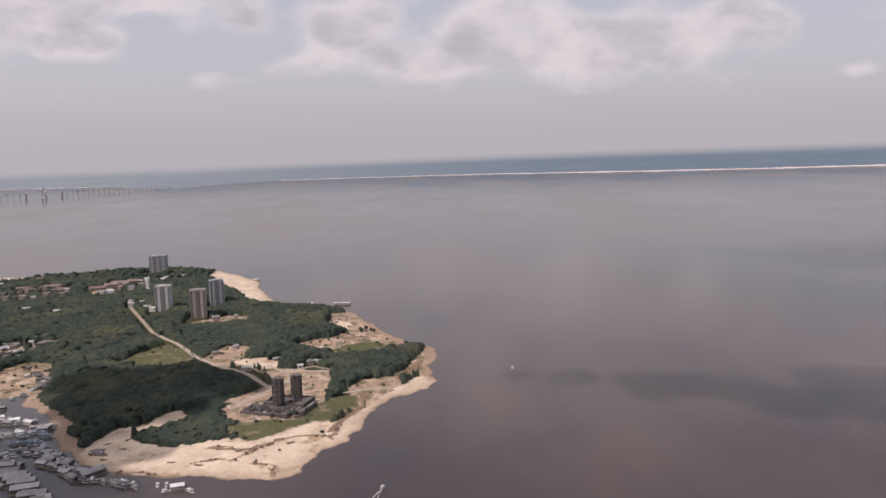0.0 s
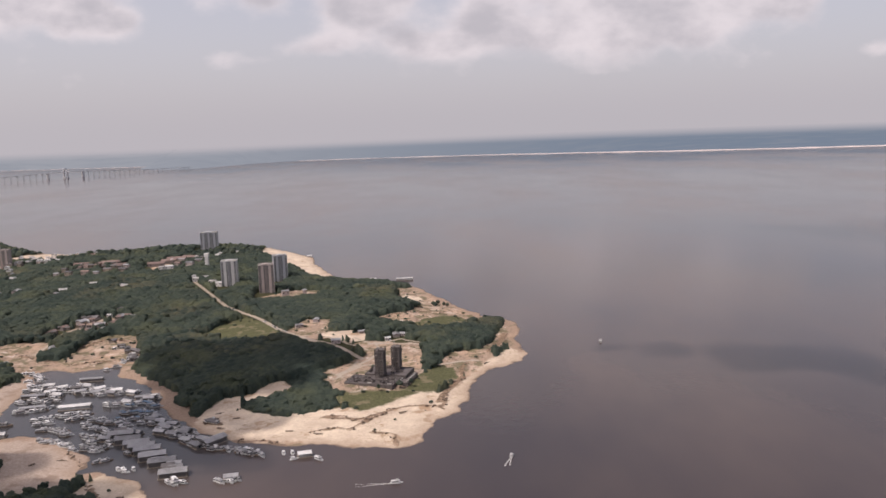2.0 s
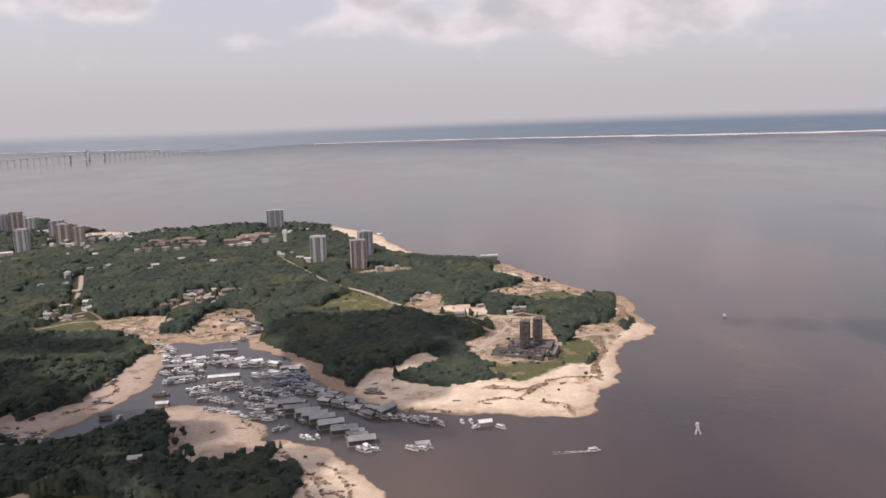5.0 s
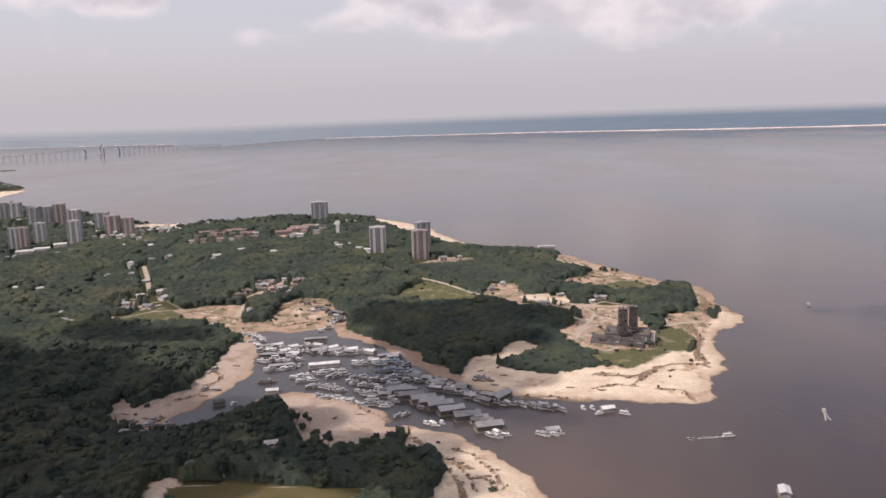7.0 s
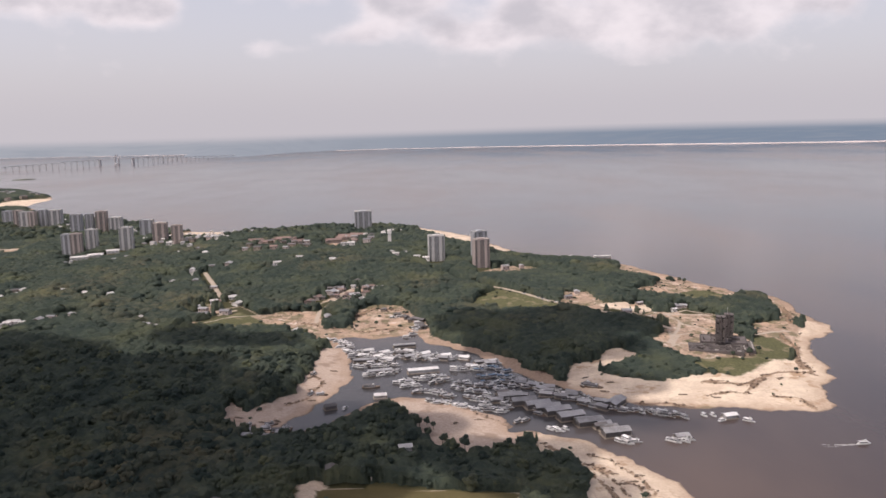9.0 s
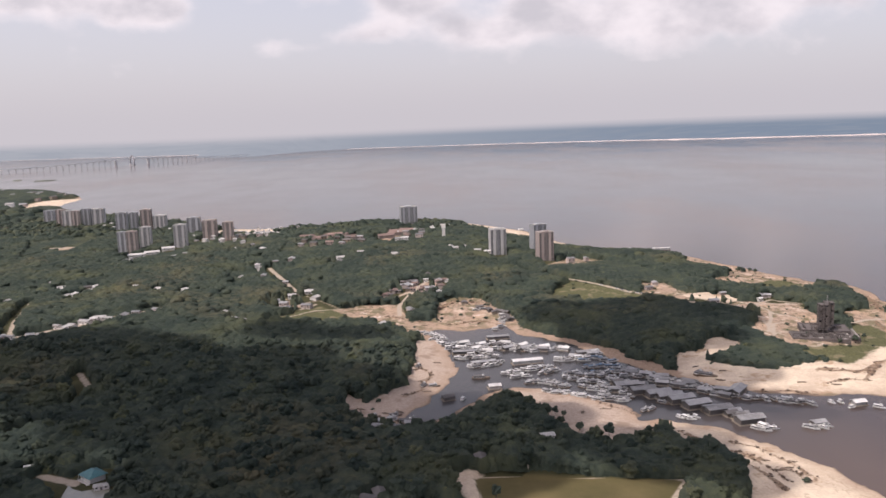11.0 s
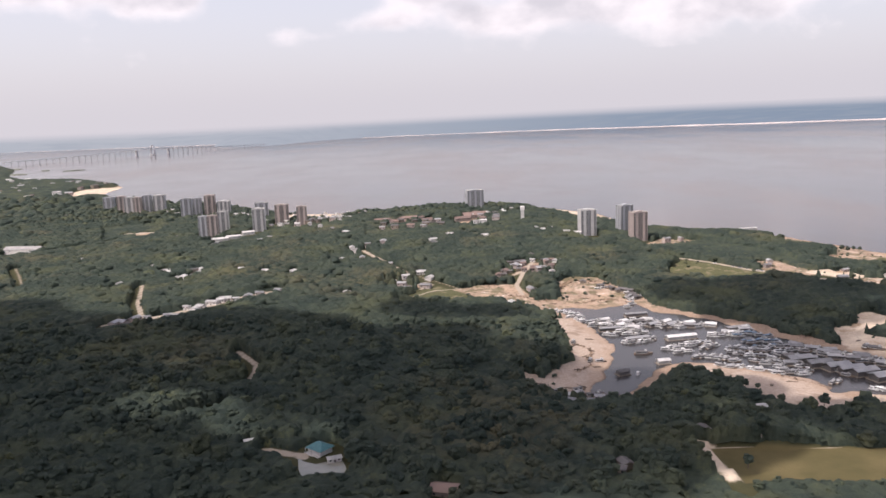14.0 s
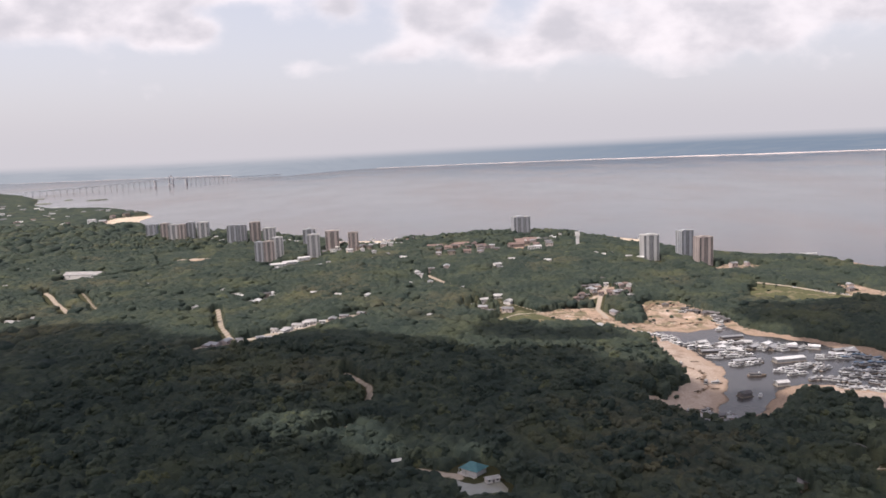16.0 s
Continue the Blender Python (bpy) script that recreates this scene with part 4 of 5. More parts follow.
    tagged(new("forest", me), "dense green rainforest canopy of many crowns grown together", "forest", kind="stuff")
    # leafy fringe where the forest ends
    if step < 1.5:
        grid = live.reshape(len(ys), nx)
        inner = grid.copy()
        inner[1:-1, 1:-1] = grid[:-2, 1:-1] & grid[2:, 1:-1] & grid[1:-1, :-2] & grid[1:-1, 2:]
        rim = np.where((grid & ~inner).ravel())[0]
        rim = rim[rng.uniform(0, 1, len(rim)) < (0.30 if step < 1 else 0.22)]
        r = rng.uniform(0.6, 1.7, len(rim)) * (0.5 + 0.5 * k_low[rim])
        ground_there = height_from(d[rim], X[rim], Y[rim])
        P = np.stack([X[rim], Y[rim], ground_there + rng.uniform(0.3, 1.0, len(rim)) * 2.6 * tall[rim]], 1)
        forest("forest", "leafy fringe of bushes and low crowns along the forest's edge", "mid" if step < 1 else "far", P, r, np.clip(tint[rim], 0, 1), FOREST)


def grow_forest():
    rng = np.random.RandomState(5)

    def lowness(X, Y):
        k = np.ones(X.shape)
        for f, poly in LOW:
            k = np.where(within(poly, X, Y) > 0, f, k)
        return k

    zones = [("near", -620, 0, 222, 430, 4.0), ("mid", -900, 0, 430, 900, 4.2), ("mid", -900, -620, 300, 430, 4.6), ("far", -1300, -120, 900, 1080, 5.0), ("far", -1700, -900, 420, 1300, 11.0), ("far", -900, -600, 1080, 1300, 7.0)]
    for k, (kind, x0, x1, y0, y1, step) in enumerate(zones):
        X, Y, d = scattered(x0, x1, y0, y1, step, 60 + k)
        ok = free_of(X, Y)
        ok &= (best_of(VILLAGES, X, Y) < 0) | (rng.uniform(0, 1, len(X)) < 0.33)
        if k < 3:
            ok &= rng.uniform(0, 1, len(X)) < 0.42
        if k == 1:
            ok &= ~((X < -620) & (Y < 430))
        X, Y, d = X[ok], Y[ok], d[ok]
        r = step * (0.42 + 0.62 * rng.uniform(0, 1, len(X)) ** 1.8) * (1 + 0.18 * waves(X, Y, 60, 33))
        k_low = lowness(X, Y)
        r = r * (0.42 + 0.58 * k_low)
        tall = (0.72 + 0.28 * np.clip((d - 10) / 25, 0, 1)) * k_low
        big = (rng.uniform(0, 1, len(X)) > 0.95) & (k_low > 0.9)
        r = np.where(big, r * 1.3, r) * np.where(d < 22, 0.85, 1.0)
        z = height_from(d, X, Y) + tall * ((3.9 if kind == "near" else 2.9) + rng.uniform(-0.8, 0.7, len(X)) + 0.9 * waves(X, Y, 45, 34)) + np.where(big, 1.0, 0)
        tint = np.clip(0.48 + (0.25 if kind == "near" else 0.19) * rng.normal(size=len(X)) + 0.2 * waves(X, Y, 55, 35), 0, 1)
        P = np.stack([X, Y, z], 1)
        if kind == "near":
            first = np.argsort(Y + 0.15 * np.abs(X + 400))[:230]
            rest = np.setdiff1d(np.arange(len(X)), first)
            for i in first:
                single_tree(X[i], Y[i], r[i] * 1.05, float(z[i] - height_from(d[i:i + 1], X[i:i + 1], Y[i:i + 1])[0]))
            P, r, tint = P[rest], r[rest], tint[rest]
        forest("forest", "dense green rainforest canopy of rounded crowns", kind, P, r, tint, FOREST)
    # the closed roof of leaves between the crowns
    for x0, x1, y0, y1, step in ((-640, 0, 222, 432, 0.85), (-900, 0, 430, 905, 1.25), (-900, -636, 300, 432, 1.6), (-900, 0, -60, 224, 3.4), (-2300, -896, 420, 2055, 4.6), (-2900, -1296, 2050, 3150, 9.0)):
        canopy(x0, x1, y0, y1, step, lowness)
    # scrub on the bare ground
    X, Y, d = scattered(-560, 0, 230, 760, 6.0, 90)
    bare = np.maximum(best_of(SOIL, X, Y), best_of(GRASS, X, Y))
    ok = (bare > 0) & (rng.uniform(0, 1, len(X)) < np.where(best_of(GRASS, X, Y) > 0, 0.16, 0.26)) & (within(FIELD, X, Y) < 0) & (roads_of(X, Y) < -1)
    ok |= (d > 8) & (d < 20) & (rng.uniform(0, 1, len(X)) < 0.10) & (within(FIELD_EDGE, X, Y) < 0)
    X, Y, d = X[ok], Y[ok], d[ok]
    r = rng.uniform(0.35, 1.4, len(X))
    forest("scrub", "low green bushes on bare soil", "mid", np.stack([X, Y, height_from(d, X, Y) + r * 0.6], 1), r, rng.uniform(0.2, 0.9, len(X)), FOREST)


TREES = []


def tree_kinds():
    for k in range(6):
        v, f = template("near", 70 + k)
        rng = np.random.RandomState(k)
        me = arrays("crown", v * (1, 1, 1.05), f, FOREST, tint=np.clip(0.25 + 0.1 * k + rng.uniform(-0.12, 0.12, len(v)), 0, 1))
        me.polygons.foreach_set("use_smooth", np.zeros(len(me.polygons), dtype=bool))
        bm = bmesh.new()
        bmesh.ops.create_cone(bm, segments=7, radius1=0.16, radius2=0.09, depth=2.4, matrix=Matrix.Translation((0, 0, -1.2)))
        for a in (0.4, 2.3, 4.4):
            bmesh.ops.create_cone(bm, segments=5, radius1=0.07, radius2=0.03, depth=0.8, matrix=Matrix.Translation((0.22 * math.cos(a), 0.22 * math.sin(a), 0.05)) @ Matrix.Rotation(0.7, 4, Vector((-math.sin(a), math.cos(a), 0))))
        tm = bpy.data.meshes.new("trunk")
        bm.to_mesh(tm)
        bm.free()
        tm.materials.append(BARK if k else PALE_BARK)
        TREES.append((me, tm))


def single_tree(x, y, r, crown_height, kind=None):
    k = random.randrange(6) if kind is None else kind
    crown_me, trunk_me = TREES[k]
    root = new("tree")
    z = ground_z(x, y)
    root.matrix_world = pose(x, y, z, 0, 0, random.uniform(0, 360))
    crown, trunk = new("crown", crown_me), new("trunk", trunk_me)
    crown.parent, trunk.parent = root, root
    crown.location, crown.scale = (0, 0, crown_height), (r, r, r)
    trunk.location, trunk.scale = (0, 0, crown_height), (r * 0.8, r * 0.8, crown_height / 2.3)
    tagged(root, "broad-crowned green rainforest tree", "tree", "forest trees")
    return root


tree_kinds()


# ---- towers ----
def tower(name, label, x, y, w, d, top, turn, wall, band, bays, storeys, crown=True, group="apartment towers"):
    """An apartment tower: dark glazed core, wall piers between the bays, a slab at every storey, parapet and roof house."""
    z = ground_z(x, y)
    h = top - z
    root = new(name)
    root.matrix_world = pose(x, y, z, 0, 0, turn)
    part("core", boxes((-w / 2 + 0.45, w / 2 - 0.45, -d / 2 + 0.45, d / 2 - 0.45, -1, h - 0.6)), GLAZED_CORE, root, "grey glazed window bays")
    bay = w / bays
    for side in (-1, 1):
        yy = side * d / 2
        for k in range(bays + 1):
            px = -w / 2 + k * bay
            half = bay * (0.36 if k % 2 else 0.26)
            part("wall_pier", boxes((max(-w / 2, px - half), min(w / 2, px + half), min(yy, yy - side * 0.6), max(yy, yy - side * 0.6), -1, h)), wall if k % 2 else band, root)
        n = max(2, round(bays * d / w))
        for k in range(n + 1):
            py = -d / 2 + k * d / n
            half = d / n * 0.28
            part("wall_pier", boxes((side * w / 2 - 0.25, side * w / 2 + 0.25, max(-d / 2 + 0.01, py - half), min(d / 2 - 0.01, py + half), -1, h - 0.02)), wall, root)
    slab = part("floor_slab", boxes((-w / 2 + 0.12, w / 2 - 0.12, -d / 2 + 0.12, d / 2 - 0.12, -0.14, 0.14)), wall, root)
    slab.location.z = h / (storeys + 0.4)
    for k in range(2, storeys + 1):
        more = new("floor_slab", slab.data)
        more.parent, more.location.z = root, h * k / (storeys + 0.4)
    part("parapet", boxes((-w / 2 - 0.1, w / 2 + 0.1, -d / 2 - 0.1, -d / 2 + 0.15, h - 0.1, h + 0.45), (-w / 2 - 0.1, w / 2 + 0.1, d / 2 - 0.15, d / 2 + 0.1, h - 0.1, h + 0.45),
                          (-w / 2 - 0.1, -w / 2 + 0.15, -d / 2 + 0.15, d / 2 - 0.15, h - 0.1, h + 0.45), (w / 2 - 0.15, w / 2 + 0.1, -d / 2 + 0.15, d / 2 - 0.15, h - 0.1, h + 0.45)), wall, root)
    top_slab = part("roof", boxes((-w / 2 + 0.16, w / 2 - 0.16, -d / 2 + 0.16, d / 2 - 0.16, h - 0.5, h - 0.02)), CONCRETE, root)
    if crown:
        part("roof_house", boxes((-w * 0.24, w * 0.2, -d * 0.25, d * 0.25, h, h + 0.9), (-w * 0.08, w * 0.08, -d * 0.12, d * 0.12, h + 0.9, h + 1.3)), wall, top_slab)
    HOUSE_SPOTS.append((x, y, max(w, d) * 0.62 + 1.5, 4.0))
    return tagged(root, label, "tower", group)


TOWER_LABELS = {"p": "pale plaster apartment tower with dark window strips", "b": "beige apartment tower with brown vertical bands", "g": "grey apartment tower with dark glazed bays"}
TOWERS = [
    (-862, 1074, 13.4, 26.8, 10, "g"),
    (-832, 1045, 10.5, 30.1, 10, "b"),
    (-813, 1027, 12.6, 29.7, 10, "p"),
    (-801, 1023, 9.4, 29.6, 10, "b"),
    (-795, 1040, 10.3, 30.7, 10, "g"),
    (-779, 1041, 14.2, 30.0, 10, "p"),
    (-720, 976, 12.6, 30.2, 10, "g"),
    (-713, 996, 9.2, 28.2, 10, "g"),
    (-697, 996, 12.7, 31.5, 10, "b"),
    (-679, 995, 15.0, 23.5, 10, "p"),
    (-634, 778, 9.0, 30.4, 10, "g"),
    (-624.5, 778, 9.6, 30.8, 10, "b"),
    (-623, 808, 10.4, 31.2, 10, "p"),
    (-616, 937, 14.6, 25.7, 10, "g"),
    (-585, 804, 12.2, 33.2, 10, "p"),
    (-579, 881, 14.8, 28.3, 10, "b"),
]
TOWERS += [
    (-552, 859, 10.6, 28.0, 10, "b"),
    (-361, 979, 20.0, 26.9, 12, "g"),
    (-263, 717, 13.9, 30.6, 8, "p"),
    (-223, 748, 12.6, 29.6, 20, "g"),
    (-223, 690, 12.8, 30.4, 14, "b"),
]
for x, y, w, top, turn, look_key in TOWERS:
    wall_m, band_m = {"p": (TOWER_WALL, GREY_PANEL), "b": (BEIGE, BROWN_PANEL), "g": (GREY_WALL, GREY_PANEL)}[look_key]
    tower("apartment_tower", TOWER_LABELS[look_key], x, y, w, w * 0.8, top, turn, wall_m, band_m, 4 if w < 15 else 6, 17)


# ---- unfinished concrete building on the point ----
def ruin():
    x, y = -98, 427
    root = new("unfinished_building")
    root.matrix_world = pose(x, y, 5.0, 0, 0, -14.5)
    rng = random.Random(4)
    decks = ((-18.8, 9.6, -12.0, 3.0, 1.5), (-12.0, 12.5, 3.02, 19.0, 2.3), (9.62, 16.0, -5.0, 14.0, 0.7))
    for x0, x1, y0, y1, z1 in decks:
        part("retaining_wall", boxes((x0, x1, y0, y0 + 0.5, -5, z1), (x0, x1, y1 - 0.5, y1, -5, z1), (x0, x0 + 0.5, y0 + 0.5, y1 - 0.5, -5, z1), (x1 - 0.5, x1, y0 + 0.5, y1 - 0.5, -5, z1)), DARK_CONCRETE, root)
        part("podium_slab", boxes((x0 + 0.5, x1 - 0.5, y0 + 0.5, y1 - 0.5, z1 - 0.7, z1 - 0.25)), DUSTY_CONCRETE, root)
    for i in range(8):                                   # open bays along the front
        px = -18.2 + i * 3.9
        part("column", boxes((px - 0.2, px + 0.2, -12.3, -12.03, -4, 1.3)), DARK_CONCRETE, root)
        part("column", boxes((px - 0.25, px + 0.25, -8.2, -7.7, 1.2, 2.5 + 0.6 * rng.random())), DARK_CONCRETE, root)
    for i in range(6):
        part("beam", boxes((-17 + i * 4.6, -16.6 + i * 4.6, -11.4, -4.5, 2.3, 2.6)), DARK_CONCRETE, root)
    part("beam", boxes((-18, 9, -8.1, -7.75, 2.63, 2.95)), DARK_CONCRETE, root)
    part("ramp", boxes((10.2, 10.8, -4, 13, 0.4, 1.1), (14.6, 15.2, -4, 13, 0.4, 1.3)), CONCRETE, root)
    for k in range(18):
        px, py = rng.uniform(-18, 6), rng.uniform(-11, 1)
        part("partition_wall", boxes((px, px + rng.uniform(2, 4.5), py, py + 0.3, 1.2, 1.8 + 0.8 * rng.random())) if k % 2 else boxes((px, px + 0.3, py, py + rng.uniform(2, 4), 1.2, 1.8 + 0.8 * rng.random())), DARK_CONCRETE, root)
    for k in range(14):
        px, py = rng.uniform(-11, 9), rng.uniform(4, 16)
        part("partition_wall", boxes((px, px + rng.uniform(2, 4.5), py, py + 0.3, 2.0, 3.0 + 1.0 * rng.random())) if k % 2 else boxes((px, px + 0.3, py, py + rng.uniform(2, 4), 2.0, 3.0 + 1.0 * rng.random())), DARK_CONCRETE, root)
    for k in range(20):
        px, py = rng.uniform(-17, 8), rng.uniform(-11, 1)
        part("rubble", boxes((px - 0.9, px + 0.9, py - 0.6, py + 0.6, 1.2, 1.7), (px - 0.3, px + 1.2, py - 0.2, py + 0.9, 1.2, 1.5)), CONCRETE if k % 4 == 0 else DUSTY_CONCRETE, root)
    for cx, cy, w, d, h, bare in ((-2.0, 2.2, 4.6, 4.6, 17.2, 3), (3.2, 15.0, 4.4, 4.6, 15.6, 4)):
        part("tower_core", boxes((cx - w * 0.24, cx + w * 0.24, cy - d * 0.24, cy + d * 0.24, 1.6, h - 0.8)), DARK_CONCRETE, root)
        n = 10
        for k in range(n + 1):
            zz = 3.4 + (h - 3.4) * k / n
            part("floor_slab", boxes((cx - w / 2 - 0.2, cx + w / 2 + 0.2, cy - d / 2 - 0.2, cy + d / 2 + 0.2, zz - 0.14, zz + 0.12)), DARK_CONCRETE if k % 3 else DUSTY_CONCRETE, root)
            if k < n - 1:                                 # half of the bays are walled up
                z0, z1 = zz + 0.12, zz + (h - 3.4) / n - 0.14
                for j in range(3):
                    if (k * 3 + j * 5 + bare) % 4:
                        part("infill_wall", boxes((cx - w / 2 + 0.35 + j * w / 3, cx - w / 2 + w / 3 - 0.1 + j * w / 3, cy - d / 2 - 0.06, cy - d / 2 + 0.1, z0, z1)), DARK_CONCRETE, root)
        for i in (-1, 0, 1):
            for j in (-1, 1):
                part("column", boxes((cx + i * w / 2 - 0.25, cx + i * w / 2 + 0.25, cy + j * d / 2 - 0.2, cy + j * d / 2 + 0.2, 1.6, h + (0.7 if (i + j) % 2 else 0.3))), DARK_CONCRETE, root)
        part("infill_wall", boxes((cx + w / 2 - 0.08, cx + w / 2 + 0.08, cy - d / 2 + 0.5, cy + d / 2 - 0.5, 3.6, h - 1.8)), DARK_CONCRETE, root)
    part("mast", boxes((2.2, 2.36, 15.0, 15.16, 15.0, 19.5)), STEEL, root)
    HOUSE_SPOTS.append((x, y, 19, 1.0))
    tagged(root, "dark unfinished concrete building with two skeleton towers on a podium", "building")


ruin()


# ---- houses ----
ROOFS = {"w": (HOUSE_ROOF, "small house with a white sheet roof among trees"), "g": (GREY_ROOF, "small house with a grey zinc roof among trees"), "c": (CLAY_ROOF, "house with a reddish clay tile roof"), "d": (DARK_ROOF_AND_INTERIOR_SHADE, "small house with a dark weathered roof")}


CLAY_WALL = surface("bare_brick_wall", (0.35, 0.30, 0.275), (0.22, 0.185, 0.17))


def house(x, y, w, d, h, turn, key, label="", z=None, name="house"):
    root = new(name)
    root.matrix_world = pose(x, y, ground_z(x, y) if z is None else z, 0, 0, turn)
    roof_m, text = ROOFS[key]
    wall = part("wall", boxes((-w / 2, w / 2, -d / 2, d / 2, -1.2, h)), {"w": PLASTER, "g": BEIGE, "c": CLAY_WALL, "d": TIMBER}[key], root)
    bm = bmesh.new()
    gable(bm, -w / 2, w / 2, -d / 2, d / 2, h + 0.05, d * 0.2, 0.1, 0.35)
    part("roof", bm, roof_m, root)
    part("door", boxes((-0.35, 0.35, -d / 2 - 0.04, -d / 2 + 0.02, 0, min(1.1, h * 0.75))), BROWN_PANEL, wall)
    for s in (-1, 1):
        part("window", boxes((s * w * 0.32 - 0.35, s * w * 0.32 + 0.35, -d / 2 - 0.03, -d / 2 + 0.02, h * 0.45, h * 0.8)), GLASS, wall)
    HOUSE_SPOTS.append((x, y, max(w, d) * 0.5 + 1.4, 2.4))
    return tagged(root, label or text, "house", "houses")


def houses():
    rng = random.Random(8)
    spots = [
        ("w", 7, [(-693, 646), (-607, 613), (-577, 589), (-467, 659), (-407, 564), (-542, 589), (-729, 515), (-725, 526), (-581, 564), (-735, 516)]),
        ("g", 6, [(-458, 633), (-434, 603), (-446, 687), (-493, 767), (-576, 568), (-497, 506), (-507, 498), (-514, 494), (-623, 537), (-568, 448), (-573, 442), (-576, 438)]),
        ("w", 6, [(-533, 482), (-527, 489), (-538, 475), (-540, 470), (-400, 547), (-356, 704), (-388, 712), (-402, 683)]),
    ]
    spots += [
        ("c", 6, [(-324, 574), (-314, 588), (-324, 558), (-351, 559), (-312, 574), (-346, 567), (-415, 550), (-456, 842), (-444, 852), (-432, 835), (-420, 841), (-450, 817), (-408, 819)]),
        ("g", 6, [(-408, 569), (-415, 516), (-425, 538), (-338, 580), (-333, 590), (-320, 570), (-314, 593), (-331, 520), (-441, 487), (-400, 668), (-459, 681)]),
        ("w", 6, [(-470, 662), (-335, 582), (-307, 592), (-313, 559), (-452, 505), (-433, 482), (-347, 488)]),
    ]
    spots += [
        ("w", 5, [(-347, 883), (-365, 853), (-330, 916), (-319, 930), (-312, 922), (-362, 815), (-545, 867), (-541, 945), (-520, 938), (-552, 833), (-571, 838), (-598, 883)]),
        ("g", 6, [(-1328, 1702), (-1269, 1547), (-1222, 1615), (-952, 1189), (-1220, 1418), (-1344, 1784), (-1266, 1608), (-1209, 1466), (-1168, 1350), (-1212, 1548)]),
        ("w", 5, [(-1109, 1416), (-1325, 1673), (-1339, 1736), (-1201, 1431), (-1196, 1494), (-806, 1118), (-783, 1096), (-514, 949), (-527, 942), (-494, 954)]),
        ("c", 6, [(-926, 1149), (-966, 1200), (-948, 921), (-934, 988), (-882, 995)]),
    ]
    spots += [
        ("d", 5, [(-295, 533), (-285, 523), (-276, 510), (-270, 503), (-336, 579), (-336, 571), (-336, 588), (-323, 614)]),
        ("g", 5, [(-167, 544), (-158, 563), (-135, 503), (-203, 672), (-188, 682), (-121, 529), (-97, 523), (-92, 526)]),
        ("g", 4, [(-333, 319), (-325, 318), (-320, 324), (-265, 294), (-267, 291)]),
        ("d", 5, [(-328, 244), (-325, 248), (-291, 277)]),
        ("c", 7, [(-383, 231)]),
        ("w", 4, [(-102, 513)] + [(-270, 385)]),
    ]
    spots += [
        ("w", 5, [(-686, 628), (-604, 593), (-597, 585), (-586, 564), (-574, 550), (-572, 578), (-542, 581), (-524, 582), (-489, 759), (-474, 624)]),
        ("w", 5, [(-762, 1016), (-760, 1035), (-743, 1004), (-657, 970), (-652, 980), (-640, 959), (-636, 969), (-585, 888), (-572, 869), (-559, 905), (-550, 887), (-542, 900), (-531, 891), (-525, 894), (-513, 875), (-504, 883), (-525, 818), (-540, 840)]),
    ]
    spots += [
        ("w", 4, [(-578, 939), (-571, 926), (-567, 941), (-558, 928), (-553, 932), (-544, 912), (-540, 928), (-532, 914), (-526, 907), (-522, 916), (-515, 904)]),
        ("w", 5, [(-302, 738), (-294, 744), (-281, 722), (-272, 712), (-306, 746)]),
        ("w", 3, [(-506, 287), (-489, 423), (-483, 423), (-454, 272), (-460, 428)]),
    ]
    for key, size, places in spots:
        for x, y in places:
            w = size * rng.uniform(0.75, 1.25)
            house(x, y, w, w * rng.uniform(0.6, 0.8), rng.uniform(1.5, 2.2) if y < 640 else rng.uniform(3.2, 5.0), rng.uniform(-25, 25) + rng.choice((0, 90)), key)
    # low blocks with long clay roofs on the ridge
    for x, y, w, d, turn in ((-376, 836, 17, 8, 18), (-368, 852, 15, 8, 24), (-366, 872, 20, 9, 12), (-356, 890, 18, 8, -8), (-464, 852, 15, 8, 8), (-443, 832, 17, 8, -12), (-434, 856, 16, 8, 14), (-414, 838, 12, 7, 30), (-494, 940, 14, 8, 10)):
        house(x, y, w, d, rng.uniform(2.4, 3.2), turn, "c", "long low building with a faded clay tile roof")
    # villages on cleared ground
    for poly, keys, gap in zip(VILLAGES, ("cdgdg", "wgdg", "cdgw", "cdgwg", "ggw", "wwgw"), (14.0, 12.0, 8.0, 14.0, 15.0, 8.0)):
        (x0, y0), (x1, y1) = np.min(poly, 0), np.max(poly, 0)
        for gx in np.arange(x0, x1, gap):
            for gy in np.arange(y0, y1, gap * 1.5):
                x, y = gx + rng.uniform(-2, 2), gy + rng.uniform(-3, 3)
                if rng.random() < 0.6 and float(within(poly, np.array([x]), np.array([y]))[0]) > 1:
                    w = gap * rng.uniform(0.36, 0.56)
                    house(x, y, w, w * rng.uniform(0.6, 0.8), rng.uniform(1.7, 2.8) if y < 640 else rng.uniform(3.0, 4.8), rng.uniform(-20, 20), rng.choice(keys))
    # town along the far left shore
    for k in range(150):
        x, y = rng.uniform(-2000, -1080), rng.uniform(1250, 2050)
        if x > -470 - 0.66 * y and float(coast_of(np.array([x]), np.array([y]))[0]) > 12:
            w = rng.uniform(6, 13)
            house(x, y, w, w * 0.7, rng.uniform(4.0, 7.0), rng.uniform(0, 90), rng.choice("wgwcgd"), "pale house of the town by the far shore")
    house(-1087, 1367, 14, 8, 9.0, 10, "w", "tall white block behind the far beach")
    for x, y, w in ((-611, 752, 16), (-602, 768, 14), (-592, 785, 12)):
        house(x, y, w, 6, 2.6, 24, "w", "long low podium building at the foot of the towers")
